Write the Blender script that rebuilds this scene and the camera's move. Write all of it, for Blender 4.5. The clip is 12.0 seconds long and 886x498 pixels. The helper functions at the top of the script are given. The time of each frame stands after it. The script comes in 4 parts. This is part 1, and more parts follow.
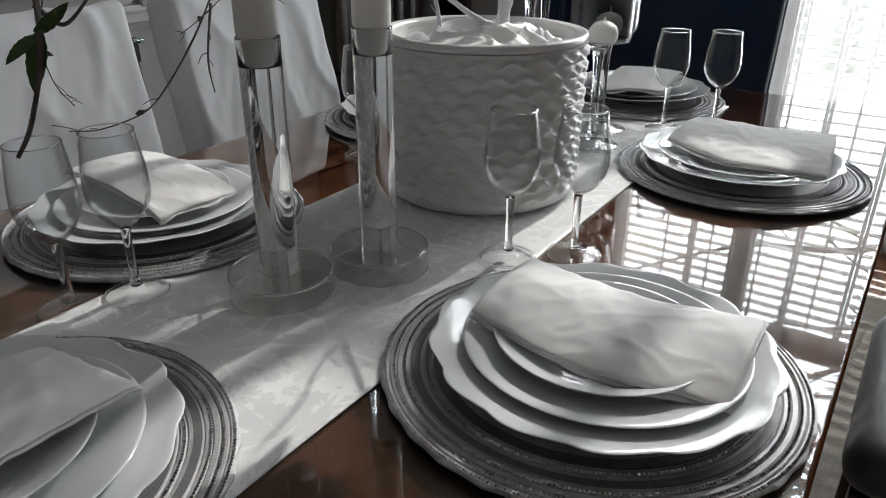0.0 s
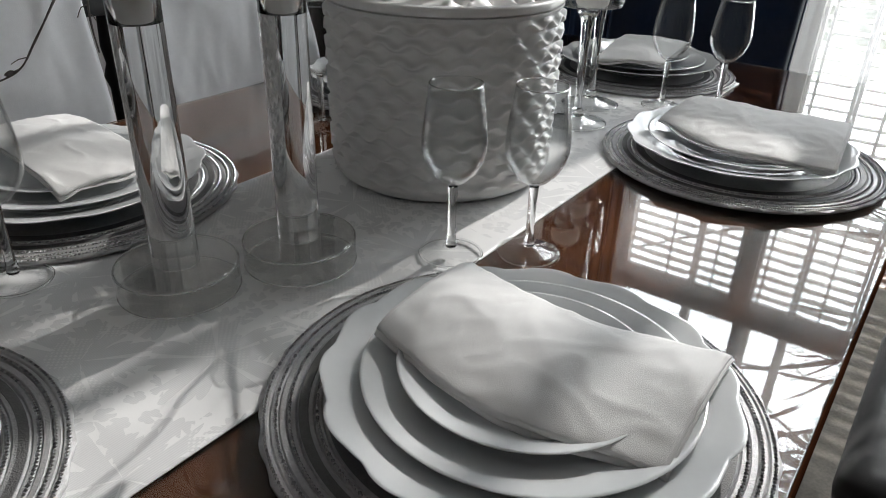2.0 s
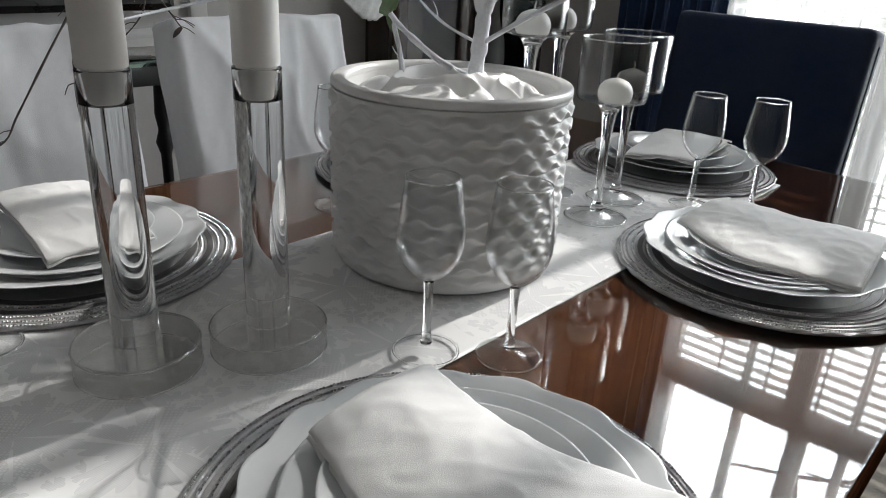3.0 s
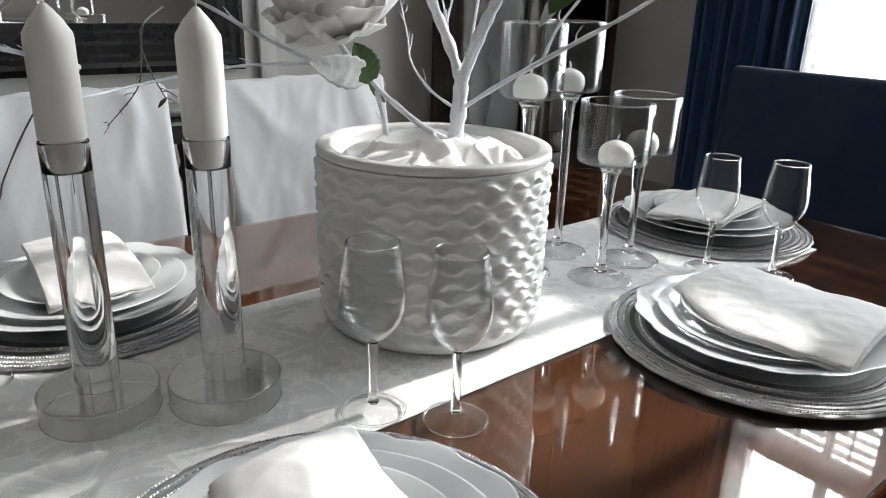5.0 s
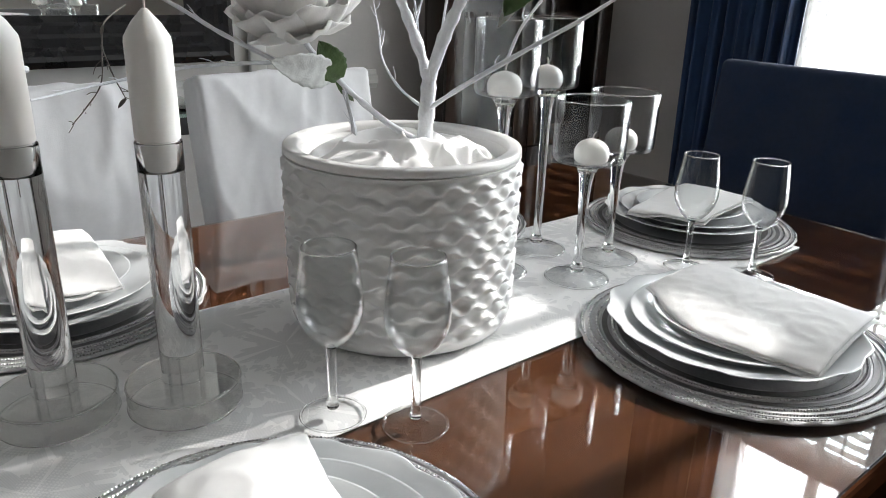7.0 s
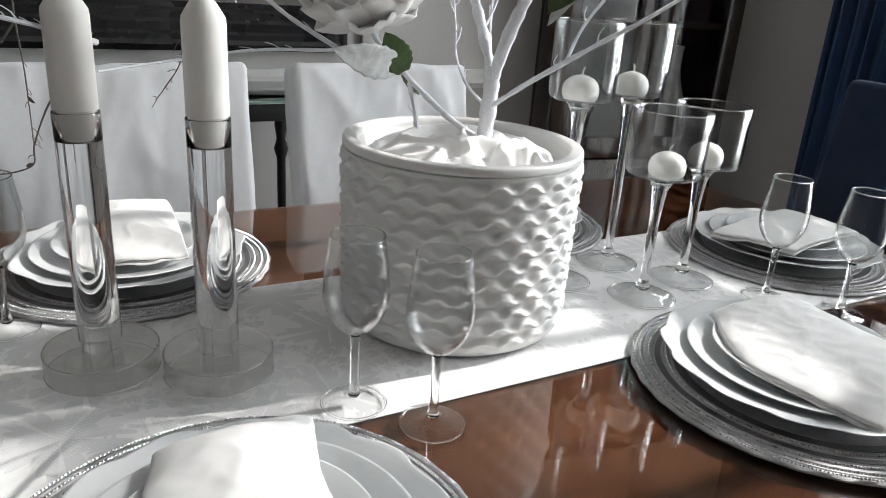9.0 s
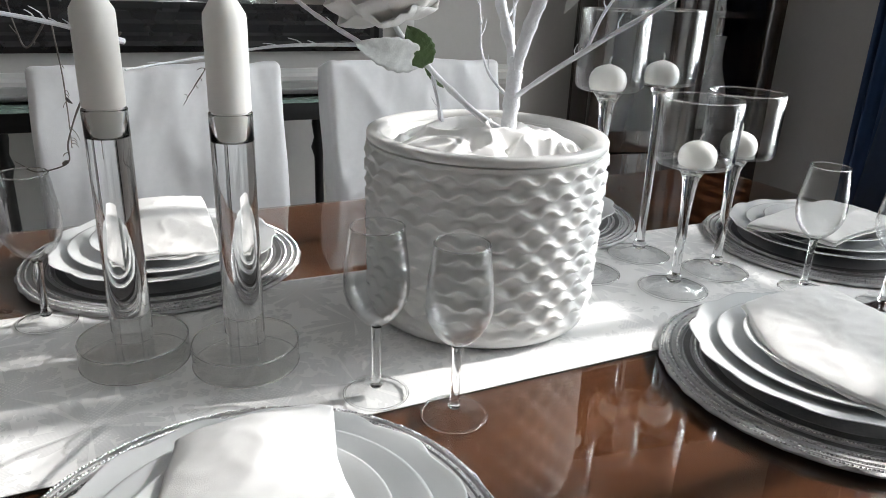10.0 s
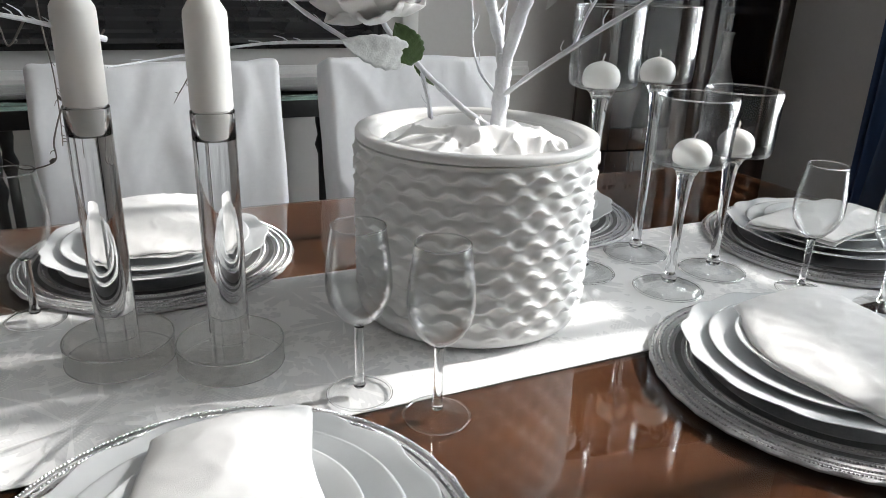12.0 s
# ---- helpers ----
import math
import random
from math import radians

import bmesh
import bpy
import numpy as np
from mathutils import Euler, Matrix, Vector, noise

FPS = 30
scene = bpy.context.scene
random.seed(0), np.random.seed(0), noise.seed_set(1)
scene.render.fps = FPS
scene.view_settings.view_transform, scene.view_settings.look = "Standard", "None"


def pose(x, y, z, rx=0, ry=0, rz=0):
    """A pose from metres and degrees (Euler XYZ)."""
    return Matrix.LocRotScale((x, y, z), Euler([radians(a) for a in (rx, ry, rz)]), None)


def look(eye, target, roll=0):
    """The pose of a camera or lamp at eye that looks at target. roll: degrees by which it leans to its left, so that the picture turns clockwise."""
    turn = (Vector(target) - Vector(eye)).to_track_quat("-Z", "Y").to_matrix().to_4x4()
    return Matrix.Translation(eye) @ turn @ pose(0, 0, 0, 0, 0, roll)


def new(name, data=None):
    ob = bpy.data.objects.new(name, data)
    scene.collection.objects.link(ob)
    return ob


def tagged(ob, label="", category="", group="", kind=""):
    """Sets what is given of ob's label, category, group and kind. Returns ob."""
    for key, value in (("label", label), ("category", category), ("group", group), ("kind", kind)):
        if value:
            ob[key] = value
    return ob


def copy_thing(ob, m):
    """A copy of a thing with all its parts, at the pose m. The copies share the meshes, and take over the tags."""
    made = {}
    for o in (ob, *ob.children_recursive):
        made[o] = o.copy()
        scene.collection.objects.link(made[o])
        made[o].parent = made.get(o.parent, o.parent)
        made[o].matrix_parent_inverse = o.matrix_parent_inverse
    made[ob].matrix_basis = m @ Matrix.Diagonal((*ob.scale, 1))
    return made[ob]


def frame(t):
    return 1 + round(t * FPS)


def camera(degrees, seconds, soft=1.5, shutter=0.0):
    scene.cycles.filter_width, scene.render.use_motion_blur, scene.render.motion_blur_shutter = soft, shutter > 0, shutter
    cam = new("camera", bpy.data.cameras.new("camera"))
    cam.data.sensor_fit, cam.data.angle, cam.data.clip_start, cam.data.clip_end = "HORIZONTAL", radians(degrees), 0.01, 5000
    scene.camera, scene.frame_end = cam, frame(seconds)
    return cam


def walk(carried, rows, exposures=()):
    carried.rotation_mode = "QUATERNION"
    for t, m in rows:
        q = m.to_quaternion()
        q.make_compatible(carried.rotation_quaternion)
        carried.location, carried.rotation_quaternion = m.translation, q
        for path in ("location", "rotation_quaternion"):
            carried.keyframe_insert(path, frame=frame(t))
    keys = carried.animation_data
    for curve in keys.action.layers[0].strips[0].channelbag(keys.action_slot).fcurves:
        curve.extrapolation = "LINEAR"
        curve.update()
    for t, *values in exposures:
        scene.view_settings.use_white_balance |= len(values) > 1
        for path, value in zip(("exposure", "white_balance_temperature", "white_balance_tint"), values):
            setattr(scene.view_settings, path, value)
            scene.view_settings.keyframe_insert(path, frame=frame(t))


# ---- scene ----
cam = camera(63.0, 12.0, soft=0.7)
PATH = [
    (0, (0.499, -0.928, 1.134), (-0.504, 0.575, 0.277), 0.3),
    (0.5, (0.518, -0.902, 1.132), (-0.493, 0.6, 0.281), 0.2),
    (1, (0.523, -0.884, 1.129), (-0.474, 0.615, 0.257), 1.6),
    (1.5, (0.522, -0.852, 1.129), (-0.47, 0.637, 0.236), 0.8),
    (2, (0.509, -0.783, 1.116), (-0.516, 0.649, 0.169), 1.7),
    (2.5, (0.518, -0.745, 1.129), (-0.6, 0.681, 0.282), 1.4),
    (2.7, (0.53, -0.727, 1.124), (-0.628, 0.696, 0.328), 2.4),
    (4.3, (0.636, -0.628, 1.149), (-0.776, 0.594, 0.433), 2.8),
    (4.5, (0.643, -0.62, 1.148), (-0.764, 0.615, 0.444), 2.7),
    (5, (0.656, -0.602, 1.154), (-0.791, 0.607, 0.487), 1.8),
    (5.5, (0.67, -0.594, 1.161), (-0.786, 0.612, 0.508), 1.8),
    (6, (0.677, -0.585, 1.161), (-0.772, 0.612, 0.477), 2.3),
    (6.5, (0.677, -0.574, 1.168), (-0.791, 0.601, 0.485), 2.2),
    (6.7, (0.672, -0.568, 1.167), (-0.768, 0.636, 0.477), 1.8),
    (8.3, (0.675, -0.525, 1.162), (-0.914, 0.455, 0.444), 3.2),
    (8.5, (0.688, -0.514, 1.159), (-0.929, 0.431, 0.456), 3.8),
    (9, (0.707, -0.491, 1.161), (-0.917, 0.442, 0.457), 4.1),
    (9.5, (0.72, -0.476, 1.159), (-0.923, 0.413, 0.444), 3.1),
    (10, (0.72, -0.472, 1.156), (-0.956, 0.352, 0.442), 2.4),
    (10.5, (0.721, -0.459, 1.155), (-0.973, 0.316, 0.427), 1.9),
    (11, (0.72, -0.45, 1.154), (-0.962, 0.347, 0.423), 2.5),
    (11.5, (0.724, -0.445, 1.155), (-0.958, 0.352, 0.423), 2.5),
    (12, (0.725, -0.444, 1.157), (-0.963, 0.348, 0.433), 2.2),
]
EXPOSURES = [(0, 0.06), (2.5, 0.12), (4.4, 0.86), (12, 0.92)]
walk(cam, [(t, look(eye, target, roll)) for t, eye, target, roll in PATH], EXPOSURES)
T = 0.760                      # height of the glass over the table
FAR, LEFT, RIGHT, BACK, CEIL = 1.95, -1.45, 3.4, -4.2, 3.05

# ---- world, sun, added sky panel ----
SUN_UP, SUN_TURN = 35.0, 3.5   # degrees above the horizon, degrees from +y towards +x
world = bpy.data.worlds.new("world")
scene.world = world
world.use_nodes = True
wn = world.node_tree.nodes
sky = wn.new("ShaderNodeTexSky")
sky.sky_type = "NISHITA"
sky.sun_disc = False
sky.sun_elevation, sky.sun_rotation = radians(SUN_UP), radians(SUN_TURN)
world.node_tree.links.new(sky.outputs[0], wn["Background"].inputs[0])
wn["Background"].inputs[1].default_value = 0.12

sun_data = bpy.data.lights.new("sun", "SUN")
sun_data.energy, sun_data.angle, sun_data.color = 5.0, radians(0.53), (1.0, 0.97, 0.93)
sun = new("sun", sun_data)
sun_dir = Vector((math.sin(radians(SUN_TURN)) * math.cos(radians(SUN_UP)), math.cos(radians(SUN_TURN)) * math.cos(radians(SUN_UP)), math.sin(radians(SUN_UP))))
sun.matrix_world = look(sun_dir * 8, (0, 0, 0))

# added area lamp beyond the garden tree, standing in for bright sky
glow_data = bpy.data.lights.new("sky_fill_panel", "AREA")
glow_data.shape, glow_data.size, glow_data.size_y, glow_data.energy = "RECTANGLE", 7.0, 7.0, 1900.0
glow_data.color = (0.93, 0.97, 1.0)
glow = new("sky_fill_panel", glow_data)
glow.matrix_world = look((0.37, FAR + 4.6, 3.3), (0.37, 0, 3.3))


# ---- materials ----
def nodes_of(name):
    m = bpy.data.materials.new(name)
    m.use_nodes = True
    nt = m.node_tree
    return m, nt, nt.nodes["Principled BSDF"]


def add(nt, kind, **values):
    n = nt.nodes.new(kind)
    for key, value in values.items():
        if key in n.inputs:
            n.inputs[key].default_value = value
    return n


def noise_tex(nt, vec, scale, detail=4.0, rough=0.55):
    n = nt.nodes.new("ShaderNodeTexNoise")
    n.inputs["Scale"].default_value, n.inputs["Detail"].default_value, n.inputs["Roughness"].default_value = scale, detail, rough
    nt.links.new(vec, n.inputs["Vector"])
    return n.outputs["Fac"]


def math_node(nt, op, a, b=None, c=None, clamp=False):
    n = nt.nodes.new("ShaderNodeMath")
    n.operation, n.use_clamp = op, clamp
    for k, v in enumerate((a, b, c)):
        if v is None:
            continue
        if isinstance(v, (int, float)):
            n.inputs[k].default_value = v
        else:
            nt.links.new(v, n.inputs[k])
    return n.outputs[0]


def mix_color(nt, fac, a, b):
    n = nt.nodes.new("ShaderNodeMix")
    n.data_type = "RGBA"
    for sock, v in ((n.inputs[0], fac), (n.inputs[6], a), (n.inputs[7], b)):
        if isinstance(v, (int, float)):
            sock.default_value = v
        elif isinstance(v, tuple):
            sock.default_value = (*v, 1.0) if len(v) == 3 else v
        else:
            nt.links.new(v, sock)
    return n.outputs[2]


def bump(nt, bsdf, height, strength, distance=0.002):
    n = nt.nodes.new("ShaderNodeBump")
    n.inputs["Strength"].default_value, n.inputs["Distance"].default_value = strength, distance
    nt.links.new(height, n.inputs["Height"])
    nt.links.new(n.outputs[0], bsdf.inputs["Normal"])


def surface(name, color, rough=0.5, metal=0.0, vary=0.10, coarse=7.0, fine=90.0, relief=0.15, relief_scale=300.0, coat=0.0, sheen=0.0, stretch=(1, 1, 1)):
    """A surface with two scales of tone, uneven gloss and fine relief."""
    m, nt, b = nodes_of(name)
    tc = nt.nodes.new("ShaderNodeTexCoord")
    mp = nt.nodes.new("ShaderNodeMapping")
    mp.inputs["Scale"].default_value = stretch
    nt.links.new(tc.outputs["Object"], mp.inputs["Vector"])
    v = mp.outputs[0]
    n1, n2 = noise_tex(nt, v, coarse), noise_tex(nt, v, fine, 3.0)
    tone = math_node(nt, "ADD", math_node(nt, "MULTIPLY", n1, 0.6), math_node(nt, "MULTIPLY", n2, 0.4))
    dark = tuple(c * (1 - vary) for c in color)
    light = tuple(min(1.0, c * (1 + vary)) for c in color)
    wide = nt.nodes.new("ShaderNodeMapRange")
    wide.inputs[1].default_value, wide.inputs[2].default_value = 0.3, 0.7
    nt.links.new(tone, wide.inputs[0])
    nt.links.new(mix_color(nt, wide.outputs[0], dark, light), b.inputs["Base Color"])
    rr = nt.nodes.new("ShaderNodeMapRange")
    rr.inputs[1].default_value, rr.inputs[2].default_value = 0.3, 0.7
    rr.inputs[3].default_value, rr.inputs[4].default_value = rough * 0.8, min(1.0, rough * 1.2)
    nt.links.new(n1, rr.inputs[0])
    nt.links.new(rr.outputs[0], b.inputs["Roughness"])
    b.inputs["Metallic"].default_value = metal
    b.inputs["Coat Weight"].default_value = coat
    b.inputs["Coat Roughness"].default_value = 0.04
    b.inputs["Sheen Weight"].default_value = sheen
    if relief:
        bump(nt, b, noise_tex(nt, v, relief_scale, 4.0), relief)
    return m


def clear_glass(name, color=(1, 1, 1), rough=0.0, ior=1.49):
    m, nt, b = nodes_of(name)
    b.inputs["Base Color"].default_value = (*color, 1)
    b.inputs["Roughness"].default_value = rough
    b.inputs["IOR"].default_value = ior
    b.inputs["Transmission Weight"].default_value = 1.0
    return m


def thin_glass(name, tint=(0.985, 0.99, 0.99), straight=0.022, power=3.6):
    """Blown glass: clear straight on, glossy towards its edges."""
    m, nt, b = nodes_of(name)
    nt.nodes.remove(b)
    clear, gloss = nt.nodes.new("ShaderNodeBsdfTransparent"), nt.nodes.new("ShaderNodeBsdfGlossy")
    clear.inputs[0].default_value = (*tint, 1)
    gloss.inputs["Roughness"].default_value = 0.015
    lw = nt.nodes.new("ShaderNodeLayerWeight")
    lw.inputs[0].default_value = 0.5
    edge = math_node(nt, "MULTIPLY_ADD", math_node(nt, "POWER", lw.outputs["Facing"], power), 0.95 - straight, straight)
    mix = nt.nodes.new("ShaderNodeMixShader")
    nt.links.new(edge, mix.inputs[0])
    nt.links.new(clear.outputs[0], mix.inputs[1])
    nt.links.new(gloss.outputs[0], mix.inputs[2])
    nt.links.new(mix.outputs[0], nt.nodes["Material Output"].inputs[0])
    return m


def damask(name):
    """White woven damask: leaves and round fruits in a matt weave on a satin ground."""
    m, nt, b = nodes_of(name)
    tc = nt.nodes.new("ShaderNodeTexCoord")
    v = tc.outputs["Object"]

    def motif(scale, petals, reach, dent, offset):
        shift = nt.nodes.new("ShaderNodeVectorMath")
        shift.operation = "ADD"
        shift.inputs[1].default_value = offset
        nt.links.new(v, shift.inputs[0])
        flat = nt.nodes.new("ShaderNodeVectorMath")
        flat.operation = "MULTIPLY"
        flat.inputs[1].default_value = (scale, scale, 0)
        nt.links.new(shift.outputs[0], flat.inputs[0])
        vor = nt.nodes.new("ShaderNodeTexVoronoi")
        vor.voronoi_dimensions = "2D"
        vor.inputs["Scale"].default_value, vor.inputs["Randomness"].default_value = 1.0, 0.55
        nt.links.new(flat.outputs[0], vor.inputs["Vector"])
        local = nt.nodes.new("ShaderNodeVectorMath")
        local.operation = "SUBTRACT"
        nt.links.new(flat.outputs[0], local.inputs[0])
        nt.links.new(vor.outputs["Position"], local.inputs[1])
        xyz = nt.nodes.new("ShaderNodeSeparateXYZ")
        nt.links.new(local.outputs[0], xyz.inputs[0])
        angle = math_node(nt, "ARCTAN2", xyz.outputs[1], xyz.outputs[0])
        pick = nt.nodes.new("ShaderNodeSeparateColor")
        nt.links.new(vor.outputs["Color"], pick.inputs[0])
        turn = math_node(nt, "MULTIPLY_ADD", pick.outputs[0], 6.28, math_node(nt, "MULTIPLY", angle, petals / 2.0))
        lobe = math_node(nt, "ABSOLUTE", math_node(nt, "COSINE", turn))
        tooth = math_node(nt, "MULTIPLY", math_node(nt, "ABSOLUTE", math_node(nt, "SINE", math_node(nt, "MULTIPLY", angle, petals * 2.5))), 0.10)
        edge = math_node(nt, "ADD", math_node(nt, "MULTIPLY_ADD", lobe, dent, reach), tooth)
        vein = math_node(nt, "GREATER_THAN", math_node(nt, "SUBTRACT", 1.0, lobe), 0.012)
        inside = math_node(nt, "GREATER_THAN", edge, vor.outputs["Distance"])
        return math_node(nt, "MULTIPLY", inside, vein)

    leaves = motif(8.0, 5, 0.15, 0.27, (0.03, 0.02, 0))
    fruit = motif(52.0, 1, 0.30, 0.05, (0.3, 0.7, 0))
    where = math_node(nt, "GREATER_THAN", noise_tex(nt, v, 9.0, 1.0), 0.54)
    small = math_node(nt, "MULTIPLY", motif(24.0, 3, 0.10, 0.26, (1.3, 0.4, 0)), math_node(nt, "GREATER_THAN", noise_tex(nt, v, 13.0, 1.0), 0.56))
    pattern = math_node(nt, "MAXIMUM", leaves, math_node(nt, "MAXIMUM", math_node(nt, "MULTIPLY", fruit, where), math_node(nt, "MULTIPLY", small, math_node(nt, "SUBTRACT", 1.0, where))))
    wave = nt.nodes.new("ShaderNodeTexWave")
    wave.inputs["Scale"].default_value, wave.inputs["Distortion"].default_value = 170.0, 0.3
    nt.links.new(v, wave.inputs["Vector"])
    soil = noise_tex(nt, v, 5.0, 3.0)
    ground = mix_color(nt, soil, (0.80, 0.80, 0.80), (0.86, 0.86, 0.86))
    xyz_w = nt.nodes.new("ShaderNodeSeparateXYZ")
    nt.links.new(v, xyz_w.inputs[0])
    dots = math_node(nt, "MULTIPLY", math_node(nt, "SINE", math_node(nt, "MULTIPLY", xyz_w.outputs[0], 1250.0)), math_node(nt, "SINE", math_node(nt, "MULTIPLY", xyz_w.outputs[1], 1250.0)))
    lace = math_node(nt, "MULTIPLY", math_node(nt, "GREATER_THAN", dots, 0.30), math_node(nt, "GREATER_THAN", noise_tex(nt, v, 18.0, 1.0), 0.56))
    matt = mix_color(nt, lace, mix_color(nt, wave.outputs["Fac"], (0.66, 0.665, 0.67), (0.74, 0.74, 0.745)), (0.80, 0.80, 0.80))
    nt.links.new(mix_color(nt, pattern, ground, matt), b.inputs["Base Color"])
    nt.links.new(math_node(nt, "MULTIPLY_ADD", pattern, 0.35, 0.38), b.inputs["Roughness"])
    b.inputs["Sheen Weight"].default_value = 0.15
    bump(nt, b, math_node(nt, "ADD", math_node(nt, "MULTIPLY", noise_tex(nt, v, 900.0, 2.0), 0.5), pattern), 0.25, 0.0006)
    return m


def wood(name, dark, light, along=1, rough=0.3, coat=0.3, scale=10.0, relief=0.12, shine=0.5):
    m, nt, b = nodes_of(name)
    tc = nt.nodes.new("ShaderNodeTexCoord")
    info = nt.nodes.new("ShaderNodeObjectInfo")
    mp = nt.nodes.new("ShaderNodeMapping")
    st = [1.0, 1.0, 1.0]
    st[along] = 0.09
    mp.inputs["Scale"].default_value = st
    nt.links.new(tc.outputs["Object"], mp.inputs["Vector"])
    off = nt.nodes.new("ShaderNodeVectorMath")
    off.operation = "ADD"
    nt.links.new(mp.outputs[0], off.inputs[0])
    nt.links.new(math_node(nt, "MULTIPLY", info.outputs["Random"], 40.0), off.inputs[1])
    v = off.outputs[0]
    g1, g2, g3 = noise_tex(nt, v, scale, 6.0, 0.6), noise_tex(nt, v, scale * 9, 5.0, 0.65), noise_tex(nt, tc.outputs["Object"], 3.2, 3.0)
    grain = math_node(nt, "ADD", math_node(nt, "MULTIPLY", g1, 0.5), math_node(nt, "ADD", math_node(nt, "MULTIPLY", g2, 0.25), math_node(nt, "MULTIPLY", g3, 0.35)))
    wide = nt.nodes.new("ShaderNodeMapRange")
    wide.inputs[1].default_value, wide.inputs[2].default_value = 0.38, 0.72
    nt.links.new(grain, wide.inputs[0])
    nt.links.new(mix_color(nt, wide.outputs[0], dark, light), b.inputs["Base Color"])
    b.inputs["Roughness"].default_value = rough
    b.inputs["Coat Weight"].default_value, b.inputs["Coat Roughness"].default_value = coat, 0.08
    b.inputs["Specular IOR Level"].default_value = shine
    bump(nt, b, g2, relief, 0.0008)
    return m


def sheer_cloth(name):
    m, nt, b = nodes_of(name)
    nt.nodes.remove(b)
    tc = nt.nodes.new("ShaderNodeTexCoord")
    clear, through_cloth, face = nt.nodes.new("ShaderNodeBsdfTransparent"), nt.nodes.new("ShaderNodeBsdfTranslucent"), nt.nodes.new("ShaderNodeBsdfDiffuse")
    through_cloth.inputs[0].default_value = (0.9, 0.9, 0.9, 1)
    face.inputs[0].default_value = (0.85, 0.85, 0.85, 1)
    m1, m2 = nt.nodes.new("ShaderNodeMixShader"), nt.nodes.new("ShaderNodeMixShader")
    m1.inputs[0].default_value = 0.15
    nt.links.new(through_cloth.outputs[0], m1.inputs[1])
    nt.links.new(face.outputs[0], m1.inputs[2])
    weave = math_node(nt, "MULTIPLY_ADD", noise_tex(nt, tc.outputs["Object"], 25.0, 3.0), 0.08, 0.20)
    nt.links.new(weave, m2.inputs[0])
    nt.links.new(clear.outputs[0], m2.inputs[1])
    nt.links.new(m1.outputs[0], m2.inputs[2])
    nt.links.new(m2.outputs[0], nt.nodes["Material Output"].inputs[0])
    return m


def glitter(name):
    """Silvered glass beads, each a little different."""
    m, nt, b = nodes_of(name)
    geo = nt.nodes.new("ShaderNodeNewGeometry")
    nt.links.new(mix_color(nt, geo.outputs["Random Per Island"], (0.35, 0.35, 0.36), (0.9, 0.9, 0.9)), b.inputs["Base Color"])
    b.inputs["Metallic"].default_value, b.inputs["Roughness"].default_value = 0.9, 0.18
    return m


M_PORCELAIN = surface("white_porcelain", (0.74, 0.76, 0.77), 0.10, vary=0.03, coarse=9, relief=0.02, relief_scale=60, coat=0.5)
M_POT = surface("matt_white_ceramic", (0.76, 0.755, 0.745), 0.36, vary=0.04, coarse=12, relief=0.06, relief_scale=220, coat=0.2)
M_NAPKIN = surface("white_cotton_napkin", (0.80, 0.795, 0.79), 0.75, vary=0.04, coarse=16, relief=0.25, relief_scale=1400, sheen=0.2)
M_SATIN = surface("white_satin", (0.86, 0.855, 0.85), 0.42, vary=0.03, coarse=14, relief=0.10, relief_scale=900, sheen=0.3)
M_SLIP = surface("white_slipcover_cloth", (0.80, 0.805, 0.82), 0.55, vary=0.05, coarse=8, relief=0.20, relief_scale=700, sheen=0.25)
M_NAVY = surface("navy_velvet", (0.0065, 0.0210, 0.062), 0.75, vary=0.25, coarse=10, relief=0.3, relief_scale=900, sheen=0.06)
M_CURTAIN = surface("navy_curtain_satin", (0.013, 0.043, 0.120), 0.45, vary=0.2, coarse=14, relief=0.2, relief_scale=600, sheen=0.3)
M_CHARCOAL = surface("charcoal_upholstery", (0.050, 0.048, 0.050), 0.42, vary=0.25, coarse=9, relief=0.3, relief_scale=700, sheen=0.3)
M_JUG = surface("grey_glaze", (0.22, 0.22, 0.21), 0.2, vary=0.2, coarse=20, relief=0.1, coat=0.4)
M_MAT = surface("pewter_woven_mat", (0.44, 0.44, 0.445), 0.40, metal=0.35, vary=0.22, coarse=30, fine=240, relief=0.5, relief_scale=700)
M_MATDARK = surface("dark_woven_mat", (0.15, 0.148, 0.148), 0.5, metal=0.3, vary=0.25, coarse=30, fine=240, relief=0.5, relief_scale=700)
M_BEAD = glitter("silver_beads")
M_RUNNER = damask("white_damask")
M_TABLE = wood("mahogany_veneer", (0.014, 0.0046, 0.0022), (0.078, 0.031, 0.0150), 1, 0.50, 0.0, 9.0, 0.01, 0.0)
M_FLOOR = wood("oak_floor_boards", (0.16, 0.06, 0.022), (0.34, 0.145, 0.06), 1, 0.3, 0.25, 14.0)
M_CAB = wood("espresso_cabinet_wood", (0.012, 0.007, 0.006), (0.040, 0.022, 0.016), 2, 0.25, 0.3, 12.0)
M_CRYSTAL = clear_glass("clear_crystal", (0.98, 0.985, 0.985))
M_SHEET = clear_glass("tempered_glass_sheet", (0.95, 0.98, 0.965), 0.0, 1.52)
M_GLASS = thin_glass("blown_glass", straight=0.014, power=2.5)
M_BASE = thin_glass("clear_crystal_disc", (0.93, 0.93, 0.92), 0.06, 2.4)
M_PANE = thin_glass("window_pane_glass")
M_WAX = surface("white_candle_wax", (0.84, 0.83, 0.80), 0.5, vary=0.02, coarse=30, relief=0.05, relief_scale=90)
M_WAX.node_tree.nodes["Principled BSDF"].inputs["Subsurface Weight"].default_value = 0.35
M_WAX.node_tree.nodes["Principled BSDF"].inputs["Subsurface Scale"].default_value = 0.012
